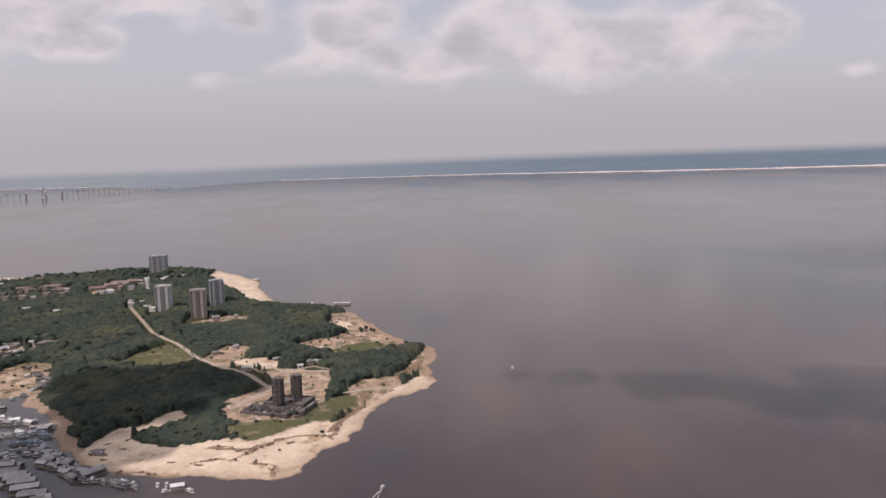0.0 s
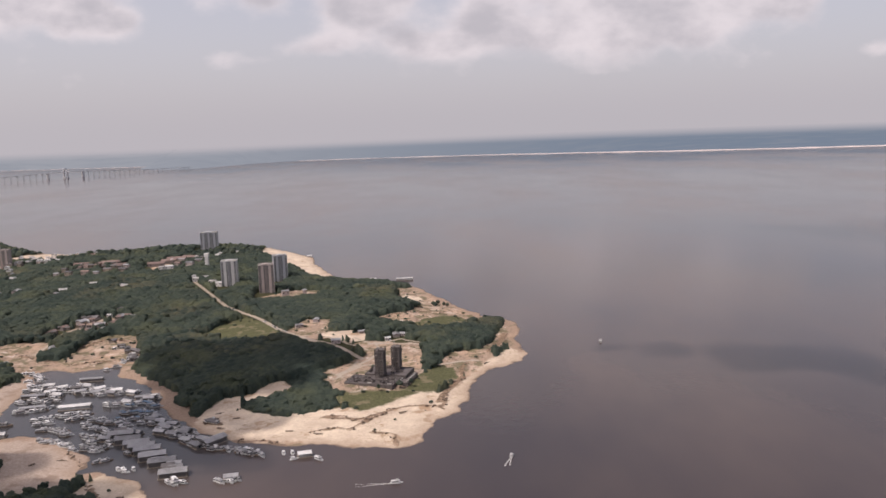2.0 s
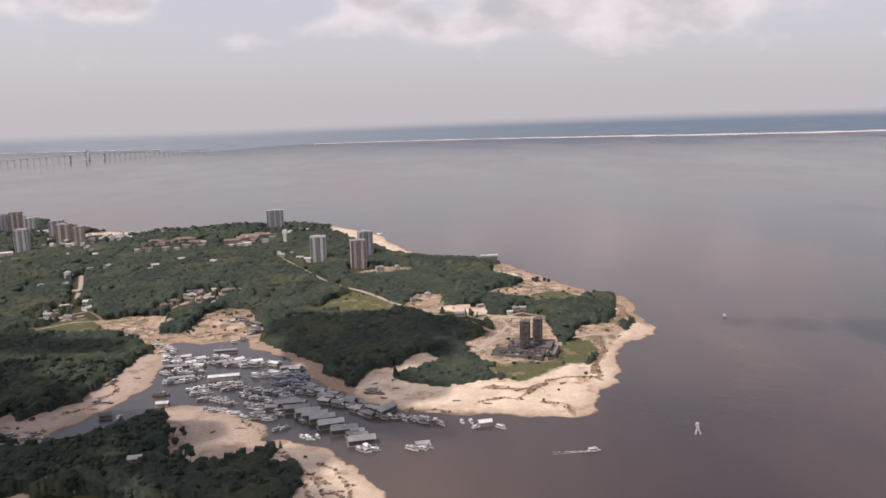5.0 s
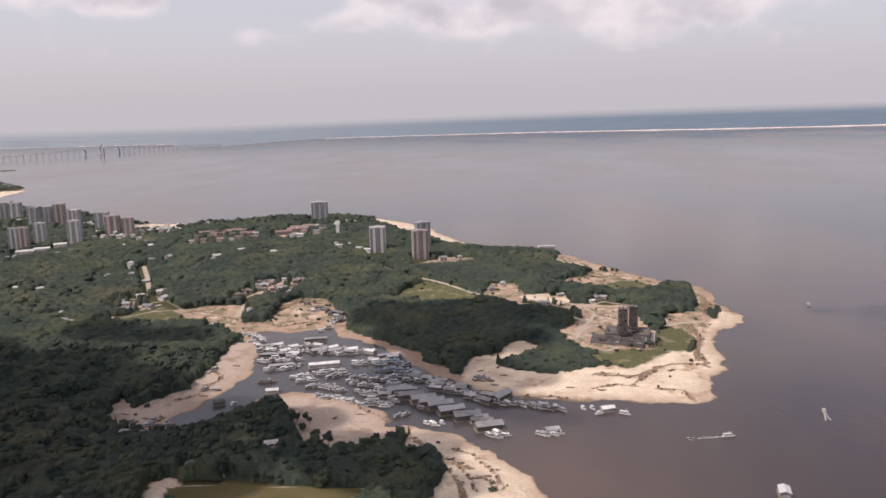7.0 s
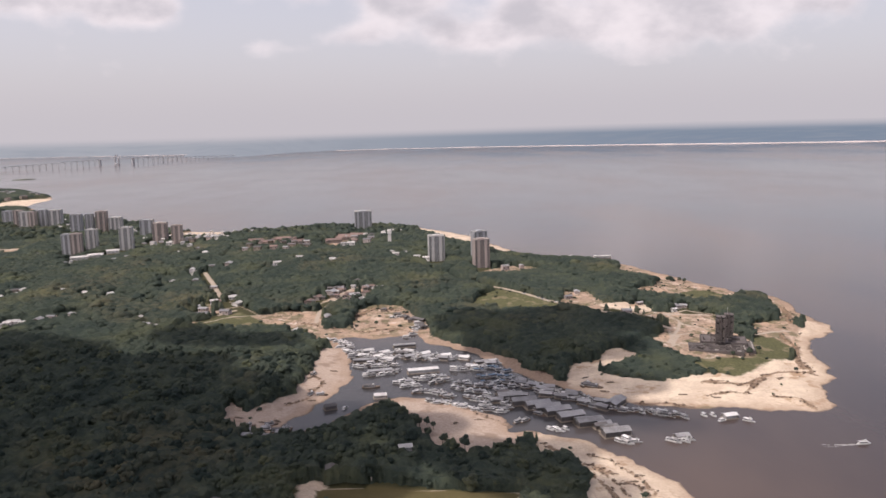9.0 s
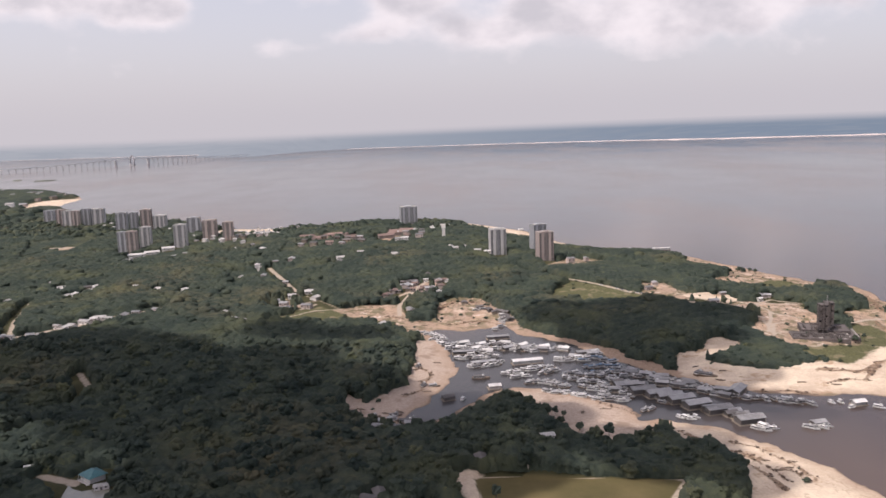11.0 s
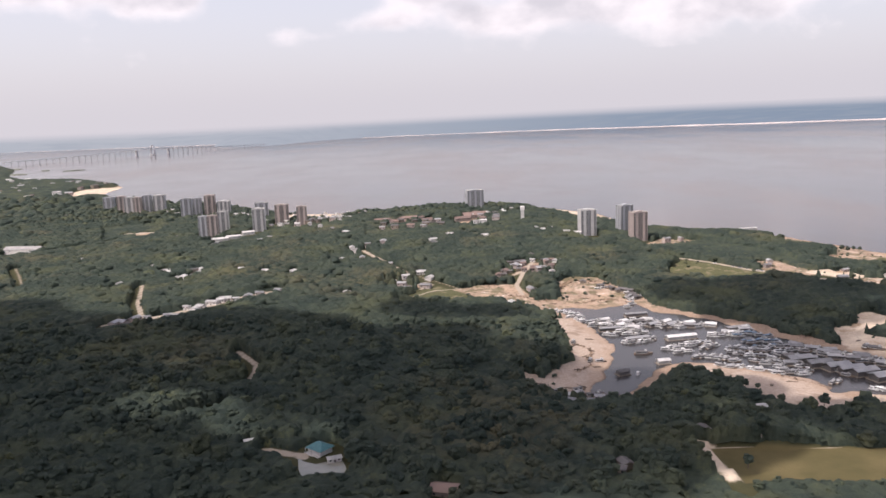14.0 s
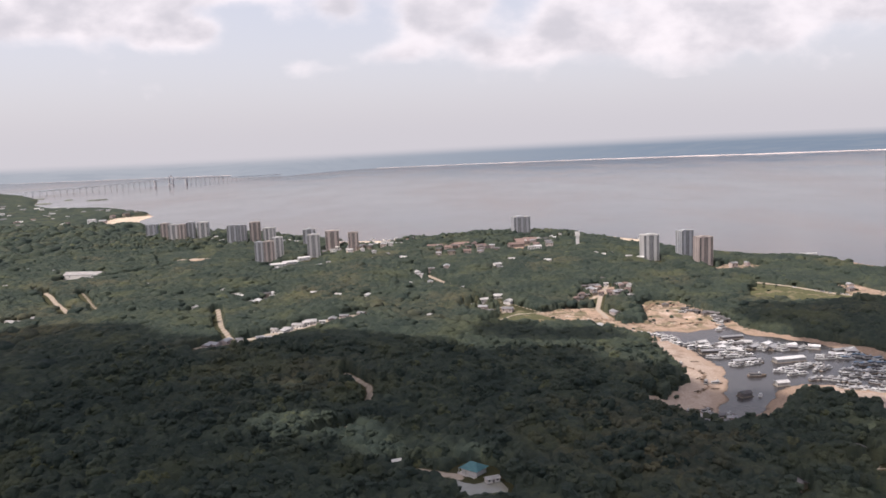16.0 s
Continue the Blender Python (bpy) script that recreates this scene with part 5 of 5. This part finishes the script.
    # scattered white roofs in the woods
    for k in range(46):
        x, y = rng.uniform(-900, -380), rng.uniform(440, 800)
        X, Y = np.array([x]), np.array([y])
        if x < -500 and x > -440 - 0.62 * y and float(coast_of(X, Y)[0]) > 40 and float(best_of(SOIL, X, Y)[0]) < -8:
            w = rng.uniform(2.5, 5.5)
            house(x, y, w, w * 0.7, rng.uniform(2.8, 4.2), rng.uniform(0, 90), rng.choice("wwgd"))


houses()
(hx, hy), (hx1, hy1) = [(-800, 719), (-763, 711)]
big = house((hx + hx1) / 2, (hy + hy1) / 2, 36, 11, 4.4, -8, "w", "long industrial hall with a white sheet roof", name="hall")
big["category"] = "hall"


def teal_house():
    (x, y), = [(-427, 264)]
    z = ground_z(x, y)
    root = new("lodge")
    root.matrix_world = pose(x, y, z, 0, 0, -38) @ Matrix.Scale(0.76, 4)
    part("wall", boxes((-4.2, 4.2, -3.6, 3.6, -1.5, 2.6)), PLASTER, root)
    bm = bmesh.new()
    lo = [bm.verts.new(c) for c in ((-5.2, -4.6, 2.6), (5.2, -4.6, 2.6), (5.2, 4.6, 2.6), (-5.2, 4.6, 2.6))]
    hi = [bm.verts.new(c) for c in ((-1.6, 0, 5.0), (1.6, 0, 5.0))]
    for f in ((lo[0], lo[1], hi[1], hi[0]), (lo[1], lo[2], hi[1]), (lo[2], lo[3], hi[0], hi[1]), (lo[3], lo[0], hi[0])):
        bm.faces.new(f)
    bm.faces.new(lo[::-1])
    part("roof", bm, TEAL_ROOF, root, "teal hipped sheet roof")
    veranda = part("veranda", boxes((-5.4, 5.4, -5.2, -3.6, -0.3, 0.05), (-5.6, -4.2, -5.2, 3.6, -0.3, 0.05)), PLASTER, root)
    for k in range(6):
        part("post", boxes((-5 + k * 2 - 0.1, -5 + k * 2 + 0.1, -4.6, -4.4, 0.05, 2.6)), HULL_WHITE, veranda)
    part("railing", boxes((-5.3, 5.3, -5.15, -5.05, 0.6, 0.75)), HULL_WHITE, veranda)
    HOUSE_SPOTS.append((x, y, 9, 1.6))
    tagged(root, "white lodge with a teal hipped roof beside a pool", "house")
    (sx, sy), = [(-421, 257)]
    house(sx, sy, 4.6, 2.4, 1.3, 20, "w", "small white-roofed shelter beside the lodge", name="shelter")
    bm = bmesh.new()
    vs = [bm.verts.new((px, py, 6.75)) for px, py in POOL_EDGE]
    f = bm.faces.new(vs)
    ext = bmesh.ops.extrude_face_region(bm, geom=[f])
    for v in ext["geom"]:
        if isinstance(v, bmesh.types.BMVert):
            v.co.z -= 0.6
    bmesh.ops.recalc_face_normals(bm, faces=bm.faces)
    tagged(part("pool", bm, POOL), "pale shallow pool in front of the lodge", "pool", kind="structure")


teal_house()


def pavilion():
    x, y = -265, 294
    root = new("pavilion")
    root.matrix_world = pose(x, y, ground_z(x, y), 0, 0, 12)
    for px in (-2.2, 0.0, 2.2):
        for py in (-1.6, 1.6):
            part("post", boxes((px - 0.14, px + 0.14, py - 0.14, py + 0.14, -0.5, 3.4)), PLASTER, root)
    part("upper_floor", boxes((-2.5, 2.5, -1.9, 1.9, 1.7, 1.95)), PLASTER, root)
    bm = bmesh.new()
    gable(bm, -2.6, 2.6, -2.0, 2.0, 3.45, 0.7, 0.12, 0.2)
    part("roof", bm, HOUSE_ROOF, root)
    HOUSE_SPOTS.append((x, y, 4.0, 2.2))
    tagged(root, "pale two-storey open pavilion among trees", "pavilion")


pavilion()


# ---- water tower and small masts ----
def water_tower():
    (x, y), = [(-314, 814)]
    root = new("water_tower")
    root.matrix_world = pose(x, y, ground_z(x, y))
    part("shaft", boxes((-1.6, 1.6, -1.6, 1.6, -1, 14)), PLASTER, root)
    part("tank", boxes((-2.1, 2.1, -2.1, 2.1, 14, 18)), PLASTER, root)
    tagged(root, "slim white concrete water tower", "water tower")


water_tower()
grow_forest()


# ---- boats ----
def river_boat(length, hull_m, roof_m, label, decks=1):
    root = new("river_boat")
    beam = length * 0.33
    bm = bmesh.new()
    hull(bm, length, beam, length * 0.10)
    part("hull", bm, hull_m, root)
    z = length * 0.10 - 0.25
    x0, x1 = -length * 0.44, length * 0.20
    for k in range(decks):
        h = 0.95
        cabin = part("cabin", boxes((x0 + 0.2, x1 - 0.5 * k, -beam * 0.38, beam * 0.38, z, z + h * 0.42)), HULL_WHITE, root)
        part("window_band", boxes((x0 + 0.4, x1 - 0.2 - 0.5 * k, -beam * 0.36, beam * 0.36, z + h * 0.42, z + h * 0.92)), GLASS, cabin)
        part("deck_roof", boxes((x0, x1 + 0.3 - 0.5 * k, -beam * 0.46, beam * 0.46, z + h * 0.92, z + h)), roof_m, root)
        z += h
    wheelhouse = part("wheelhouse", boxes((x1 - 1.2, x1 - 0.3, -beam * 0.22, beam * 0.22, z, z + 0.55), ), HULL_WHITE, root)
    part("mast", boxes((x1 - 0.8, x1 - 0.74, -0.03, 0.03, z + 0.5, z + 1.4)), STEEL, wheelhouse)
    return tagged(root, label, "boat", "moored boats")


def motor_boat(length, label, cover=None):
    root = new("motor_boat")
    beam = length * 0.42
    bm = bmesh.new()
    hull(bm, length, beam, length * 0.13)
    part("hull", bm, HULL_WHITE, root)
    z = length * 0.13 - 0.25
    cabin = part("cabin", boxes((-length * 0.12, length * 0.2, -beam * 0.3, beam * 0.3, z, z + 0.45)), HULL_WHITE, root)
    part("windscreen", boxes((length * 0.1, length * 0.16, -beam * 0.28, beam * 0.28, z + 0.45, z + 0.7)), GLASS, cabin)
    part("canopy", boxes((-length * 0.4, length * 0.08, -beam * 0.36, beam * 0.36, z + 0.85, z + 0.92)), cover or WHITE_ROOF, root)
    for sx in (-0.38, 0.06):
        for sy in (-0.32, 0.32):
            part("post", boxes((length * sx - 0.03, length * sx + 0.03, beam * sy - 0.03, beam * sy + 0.03, z, z + 0.85)), STEEL, root)
    return tagged(root, label, "boat", "moored boats")


def floating_house(length, width, roof_m, label, rise=0.22, height=1.7):
    root = new("floating_house")
    part("raft", boxes((-length / 2 - 0.5, length / 2 + 0.5, -width / 2 - 0.5, width / 2 + 0.5, -0.3, 0.25)), TIMBER, root)
    for k in (0, 2, 4):
        part("float_log", boxes((-length / 2 - 0.8, length / 2 + 0.8, (k - 2) * width * 0.24 - 0.2, (k - 2) * width * 0.24 + 0.2, -0.55, -0.29)), HULL_BROWN, root)
    # sheds without white roofs stand open: dark walls paint in the shaded interior
    wall = part("wall", boxes((-length / 2 + 0.3, length / 2 - 0.3, -width / 2 + 0.3, width / 2 - 0.3, 0.25, height)), DARK_ROOF_AND_INTERIOR_SHADE if roof_m is not WHITE_ROOF else HULL_WHITE, root)
    bm = bmesh.new()
    gable(bm, -length / 2, length / 2, -width / 2, width / 2, height + 0.1, width * rise, 0.09, 0.25)
    part("roof", bm, roof_m, root)
    for sx in (-1, 1):
        for sy in (-1, 1):
            part("post", boxes((sx * (length / 2 - 0.1) - 0.08, sx * (length / 2 - 0.1) + 0.08, sy * (width / 2 - 0.1) - 0.08, sy * (width / 2 - 0.1) + 0.08, 0.25, height)), TIMBER, root)
    part("doorway", boxes((length / 2 - 0.32, length / 2 - 0.27, -0.5, 0.5, 0.3, height - 0.3)), GLASS, wall)
    return tagged(root, label, "floating house", "floating houses")


KINDS = {
    "r": river_boat(6.8, HULL_WHITE, WHITE_ROOF, "white two-decked river boat moored in the marina", 2),
    "s": river_boat(5.4, HULL_WHITE, WHITE_ROOF, "small white river boat moored in the marina", 1),
    "k": river_boat(6.0, HULL_BROWN, GREY_ROOF, "brown wooden river boat with a grey roof", 1),
    "m": motor_boat(4.2, "white motor boat moored in the marina"),
    "b": motor_boat(5.0, "motor boat under a blue tarpaulin", BLUE_TARP),
    "t": river_boat(6.4, HULL_WHITE, BLUE_TARP, "river boat with a blue canopy roof", 1),
    "g": floating_house(5.8, 3.6, GREY_ROOF, "floating timber house with a grey zinc gable roof"),
    "d": floating_house(5.4, 3.6, DARK_ROOF_AND_INTERIOR_SHADE, "floating timber house with a dark weathered roof"),
    "w": floating_house(5.8, 3.6, WHITE_ROOF, "floating house with a white sheet roof"),
    "G": floating_house(11.5, 5.6, GREY_ROOF, "large floating boat shed with a grey gable roof", 0.2, 2.4),
    "L": floating_house(16.0, 4.4, WHITE_ROOF, "long floating boat shed with a white roof", 0.14, 1.9),
    "l": floating_house(13.0, 3.4, GREY_ROOF, "long floating boat shed with a grey roof", 0.14, 1.7),
    "a": river_boat(6.0, HULL_WHITE, GREY_ROOF, "white river boat with a grey roof moored in the marina", 1),
    "n": river_boat(6.2, HULL_BROWN, DARK_ROOF_AND_INTERIOR_SHADE, "dark wooden river boat moored in the marina", 1),
    "p": river_boat(9.0, HULL_BROWN, DARK_ROOF_AND_INTERIOR_SHADE, "long dark wooden barge with a low cabin", 1),
}
used = set()


def moor(key, x, y, turn):
    z = max(0.0, ground_z(x, y))
    if key in used:
        ob = copy_thing(KINDS[key], pose(x, y, z, 0, 0, turn))
    else:
        ob = KINDS[key]
        ob.matrix_world = pose(x, y, z, 0, 0, turn)
        used.add(key)
    return ob


def marina():
    rng = random.Random(12)
    # mooring lines: kinds to draw from, spacing, heading, jitter, line
    lines = [
        ("smamsw", 3.4, 8, 22, [(-280, 448), (-265, 438), (-252, 436), (-238, 430)]),
        ("sangk", 3.6, 8, 22, [(-278, 438), (-262, 430), (-246, 431)]),
        ("rsang", 4.2, 8, 22, [(-247, 411), (-235, 412), (-222, 421)]),
        ("tbabt", 3.4, 8, 22, [(-234, 409), (-225, 413), (-218, 407)]),
        ("bntbt", 3.4, 8, 22, [(-233, 397), (-225, 401), (-218, 395)]),
        ("bnsa", 3.8, 8, 22, [(-232, 389), (-219, 387)]),
        ("mamsnmkg", 4.0, -28, 22, [(-219, 383), (-206, 378), (-191, 368), (-182, 359), (-171, 351)]),
        ("msnamsa", 4.4, -48, 22, [(-171, 350), (-160, 344), (-146, 341)]),
    ]
    lines += [
        ("mansg", 4.6, -28, 22, [(-209, 386), (-196, 374), (-182, 365)]),
        ("smamsw", 3.2, 8, 22, [(-305, 445), (-295, 445), (-281, 436)]),
        ("ssamnr", 3.3, 8, 22, [(-301, 418), (-290, 420), (-277, 421)]),
        ("smanms", 3.3, 8, 22, [(-294, 403), (-283, 405), (-276, 411)]),
        ("rsamw", 3.2, 8, 22, [(-305, 436), (-297, 437), (-282, 429)]),
        ("smsam", 3.1, 8, 22, [(-276, 390), (-269, 393), (-260, 394)]),
        ("smam", 3.1, 8, 22, [(-273, 385), (-264, 386)]),
        ("san", 3.6, 8, 22, [(-258, 390), (-249, 394)]),
        ("sak", 3.6, 8, 22, [(-262, 398), (-251, 400)]),
    ]
    lines += [
        ("kanak", 3.4, 8, 22, [(-265, 375), (-253, 374), (-248, 366)]),
        ("ankas", 3.6, -28, 22, [(-259, 360), (-248, 358)]),
        ("msasm", 3.0, -28, 20, [(-247, 358), (-241, 354), (-236, 350)]),
        ("smans", 3.4, 8, 22, [(-247, 381), (-237, 375), (-228, 370)]),
        ("sanmk", 3.4, -28, 22, [(-234, 352), (-226, 348), (-219, 352)]),
        ("sangmk", 3.6, -28, 22, [(-234, 359), (-224, 362), (-214, 366)]),
        ("man", 3.2, -28, 22, [(-226, 376), (-218, 372)]),
        ("gna", 4.5, -28, 20, [(-215, 358), (-209, 354), (-205, 350)]),
        ("msm", 3.0, -28, 22, [(-206, 326), (-202, 324), (-198, 324)]),
    ]
    lines += [
        ("smr", 3.4, -48, 22, [(-179, 312), (-176, 309), (-172, 310)]),
        ("sam", 3.4, -48, 22, [(-159, 313), (-155, 310), (-148, 313)]),
        ("smss", 3.6, 8, 22, [(-325, 474), (-314, 470), (-307, 459)]),
        ("sm", 4.0, 8, 22, [(-316, 460), (-307, 447)]),
        ("sak", 11.0, 8, 22, [(-277, 475), (-271, 490), (-268, 504)]),
        ("smkd", 4.6, -40, 30, [(-289, 519), (-278, 518), (-266, 511), (-272, 502), (-264, 496), (-275, 492)]),
        ("sk", 5.0, -28, 10, [(-208, 350), (-208, 343)]),
        ("angnk", 4.0, -28, 22, [(-207, 373), (-192, 362), (-181, 353), (-170, 346)]),
        ("nakg", 4.0, -28, 22, [(-221, 392), (-212, 388), (-203, 381)]),
    ]
    lines += [
        ("sanm", 4.4, -48, 22, [(-165, 346), (-155, 341), (-144, 338)]),
        ("anskm", 4.0, 8, 22, [(-245, 390), (-233, 384), (-223, 379)]),
        ("knasn", 4.2, -28, 22, [(-241, 366), (-230, 362), (-218, 357)]),
        ("sdank", 4.4, 8, 22, [(-294, 439), (-281, 441), (-268, 443)]),
    ]
    for kinds, gap, turn, loose, line in lines:
        k = 0
        for (ax, ay), (bx, by) in zip(line, line[1:]):
            n = max(1, int(math.hypot(bx - ax, by - ay) / (gap * 0.5)))
            for i in range(n):
                s = (i + rng.uniform(0.2, 0.8)) / n
                x, y = ax + (bx - ax) * s + rng.uniform(-0.9, 0.9), ay + (by - ay) * s + rng.uniform(-2.2, 2.2)
                moor(kinds[k % len(kinds)], x, y, turn + rng.uniform(-loose, loose) * 1.5)
                k += 1
    singles = [
        ("n", 20, [(-327, 335), (-336, 332)]),
        ("k", 40, [(-319, 330), (-328, 331)]),
        ("n", 70, [(-320, 402), (-316, 373)]),
        ("L", 8, [(-263, 408)]),
        ("l", 6, [(-296, 428)]),
        ("l", 10, [(-276, 457)]),
        ("l", 12, [(-229, 422)]),
        ("l", 14, [(-286, 408)]),
        ("G", 16, [(-200, 345), (-195, 338), (-188, 331), (-179, 319)]),
        ("G", 12, [(-220, 365), (-214, 358), (-208, 353), (-204, 349)]),
        ("g", 14, [(-198, 341), (-191, 334)]),
        ("d", 14, [(-184, 327), (-182, 323), (-223, 371)]),
        ("g", 18, [(-191, 332), (-182, 329), (-180, 325)]),
        ("g", -20, [(-213, 385), (-201, 373)]),
        ("G", 50, [(-172, 354)]),
        ("w", 10, [(-126, 336)]),
    ]
    singles += [
        ("m", -70, [(-136, 339), (-132, 339)]),
        ("s", -40, [(-119, 332)]),
        ("m", 20, [(-130, 333)]),
        ("p", 0, [(-288, 384)]),
        ("p", 8, [(-321, 328)]),
        ("d", 20, [(-304, 355)]),
        ("k", 10, [(-311, 373)]),
        ("w", -5, [(-335, 326)]),
        ("k", 0, [(-327, 329)]),
        ("k", 40, [(-218, 335), (-215, 336)]),
        ("g", 10, [(-153, 314)]),
        ("m", 60, [(-297, 355)]),
        ("w", 10, [(-282, 369)]),
        ("L", 0, [(-104, 757)]),
        ("w", 10, [(-226, 923), (-135, 759)]),
    ]
    for key, turn, places in singles:
        for x, y in places:
            moor(key, x, y, turn + rng.uniform(-4, 4))


marina()


# ---- boats out on the river, with their wakes ----
def wake(x, y, turn, length, spread):
    """Foam strewn behind a boat: thin, broken streaks that widen and fade."""
    rng = random.Random(int(length))
    bm = bmesh.new()
    for k in range(70):
        s = rng.random() ** 1.6
        w = spread * (0.15 + s)
        cx, cy = -s * length, rng.choice((-1, 1)) * w * rng.uniform(0.25, 1) ** 0.6
        lx, ly = rng.uniform(0.4, 1.5) * (1.1 - s * 0.6), rng.uniform(0.05, 0.14)
        ring = [bm.verts.new((cx + lx * math.cos(a) * rng.uniform(0.8, 1.2), cy + ly * math.sin(a) * rng.uniform(0.7, 1.3), 0.05 + 0.03 * math.cos(3 * a))) for a in [i * math.pi / 3.5 for i in range(7)]]
        bm.faces.new(ring)
    ob = part("wake", bm, FOAM)
    ob.matrix_world = pose(x, y, 0, 0, 0, turn)
    tagged(ob, "white foam of a wake on brown water", "wake", kind="stuff")


for (x, y), key, turn, trail in (([(-83, 306)][0], "s", 5, 16), ([(-34, 330)][0], "m", 75, 9)):
    moor(key, x, y, turn)
    wake(x - 1.6 * math.cos(radians(turn)), y - 1.6 * math.sin(radians(turn)), turn, trail, 1.3)
(x, y), = [(-81, 257)]
moor("w", x, y, 75)
(x, y), = [(40, 512)]
moor("s", x, y, 80)


# ---- vehicles on the dirt road ----
def vehicle(x, y, turn, length, paint, label):
    root = new("car")
    root.matrix_world = pose(x, y, ground_z(x, y) + 0.02, 0, 0, turn)
    w = length * 0.42
    body = bmesh.new()
    box(body, -length / 2, length / 2, -w / 2, w / 2, 0.15, length * 0.22, 0.06)
    part("body", body, paint, root)
    cab = bmesh.new()
    box(cab, -length * 0.28, length * 0.18, -w * 0.44, w * 0.44, length * 0.22, length * 0.37, 0.08)
    part("cabin", cab, GLASS, root, "dark glazed cabin")
    for sx in (-0.3, 0.3):
        for sy in (-0.5, 0.5):
            wheel = bmesh.new()
            bmesh.ops.create_cone(wheel, segments=10, cap_ends=True, radius1=0.16, radius2=0.16, depth=0.12, matrix=Matrix.Translation((sx * length, sy * w, 0.16)) @ Matrix.Rotation(math.pi / 2, 4, "X"))
            part("wheel", wheel, TYRE, root)
    tagged(root, label, "car", "cars on the dirt road")


line = ROADS[0][1]
for k in range(9):
    s = random.uniform(0.1, 3.2)
    (ax, ay), (bx, by) = line[int(s)], line[int(s) + 1]
    f = s - int(s)
    vehicle(ax + (bx - ax) * f + random.uniform(-0.7, 0.7), ay + (by - ay) * f, math.degrees(math.atan2(by - ay, bx - ax)), random.uniform(2.0, 3.4), HULL_WHITE, "white vehicle on the pale dirt road")


# ---- trees that stand alone ----
for x, y in [(-261, 325), (-258, 328), (-257, 316), (-250, 310), (-251, 307), (-255, 322)]:
    single_tree(x, y, random.uniform(1.2, 2.0), random.uniform(1.8, 2.6))
for x, y in [(-275, 265), (-242, 291)]:
    single_tree(x, y, 2.4, 7.5, 0)
for x, y in [(-287, 244), (-283, 295), (-152, 430), (-201, 402)] + [(-88, 416), (-82, 419), (-99, 410)]:
    single_tree(x, y, random.uniform(1.3, 2.2), random.uniform(2.0, 3.4))


for x, y in [(-74, 634), (-70, 640), (-65, 632), (-72, 627), (-62, 628)]:
    single_tree(x, y, random.uniform(1.6, 2.3), random.uniform(1.4, 2.0))


# ---- broken rock along the eroded ledges ----
def rocks():
    rng = np.random.RandomState(17)
    bm = bmesh.new()
    bmesh.ops.create_icosphere(bm, subdivisions=1, radius=1.0)
    v0 = np.array([p.co[:] for p in bm.verts])
    f0 = np.array([[p.index for p in q.verts] for q in bm.faces])
    bm.free()
    V, F, n = [], [], 0
    for half, line in LEDGES:
        for (ax, ay), (bx, by) in zip(line, line[1:]):
            for _ in range(int(math.hypot(bx - ax, by - ay) * 1.1)):
                k = rng.uniform()
                x, y = ax + (bx - ax) * k + rng.normal() * half * 0.7, ay + (by - ay) * k + rng.normal() * half * 0.7
                r = 0.15 + 0.65 * rng.uniform() ** 3
                v = v0 * (1 + rng.uniform(-0.3, 0.25, (len(v0), 1))) * (r * 1.5, r, r * 0.6)
                a = rng.uniform(0, 6.3)
                v = np.stack([v[:, 0] * np.cos(a) - v[:, 1] * np.sin(a) + x, v[:, 0] * np.sin(a) + v[:, 1] * np.cos(a) + y, v[:, 2] + ground_z(x, y) + 0.5 + r * 0.2], 1)
                V.append(v), F.append(f0 + n)
                n += len(v)
    tagged(new("rocks", arrays("rocks", np.concatenate(V), np.concatenate(F), LEDGE_ROCK)), "broken brown ironstone along the eroded ledges", "rocks", kind="stuff")


LEDGE_ROCK = surface("ironstone", (0.24, 0.165, 0.115), (0.10, 0.07, 0.052), coarse=0.4)
rocks()


# ---- wreckage and driftwood on the sand ----
def driftwood(x, y, turn, length):
    rng = random.Random(int(x * 7 + y))
    root = new("driftwood")
    root.matrix_world = pose(x, y, ground_z(x, y), 0, 0, turn)
    for k in range(4):
        bm = bmesh.new()
        l = length * rng.uniform(0.5, 1)
        bmesh.ops.create_cone(bm, segments=7, cap_ends=True, radius1=0.28, radius2=0.12, depth=l, matrix=Matrix.Translation((rng.uniform(-1, 1), rng.uniform(-0.8, 0.8), 0.15)) @ Matrix.Rotation(rng.uniform(-0.3, 0.3), 4, "Z") @ Matrix.Rotation(math.pi / 2, 4, "Y"))
        part("log", bm, HULL_BROWN, root)
    tagged(root, "weathered brown driftwood logs lying on the sand", "driftwood", "driftwood")


for x, y in [(-138, 364), (-180, 391), (-177, 377), (-174, 371), (-169, 383), (-154, 389), (-124, 360), (-107, 364), (-85, 384), (-38, 469)] + [(-235, 337), (-246, 331), (-188, 280), (-182, 273), (-178, 279), (-185, 271)] + [(-321, 396), (-317, 380), (-315, 365), (-325, 339), (-331, 337), (-314, 391), (-311, 410), (-343, 341)] + [(-299, 499), (-286, 492), (-320, 490), (-305, 491)]:
    driftwood(x, y, random.uniform(-40, 60), random.uniform(2.5, 6))
(x, y), = [(-178, 377)]
for dx, dy, turn in ((0, 0, -20), (-3, 4, 50)):
    wreck = copy_thing(KINDS["p"], pose(x + dx, y + dy, ground_z(x + dx, y + dy), 6, 4, turn))
    tagged(wreck, "stranded dark wooden hulk on the sand", "boat", "stranded hulks")
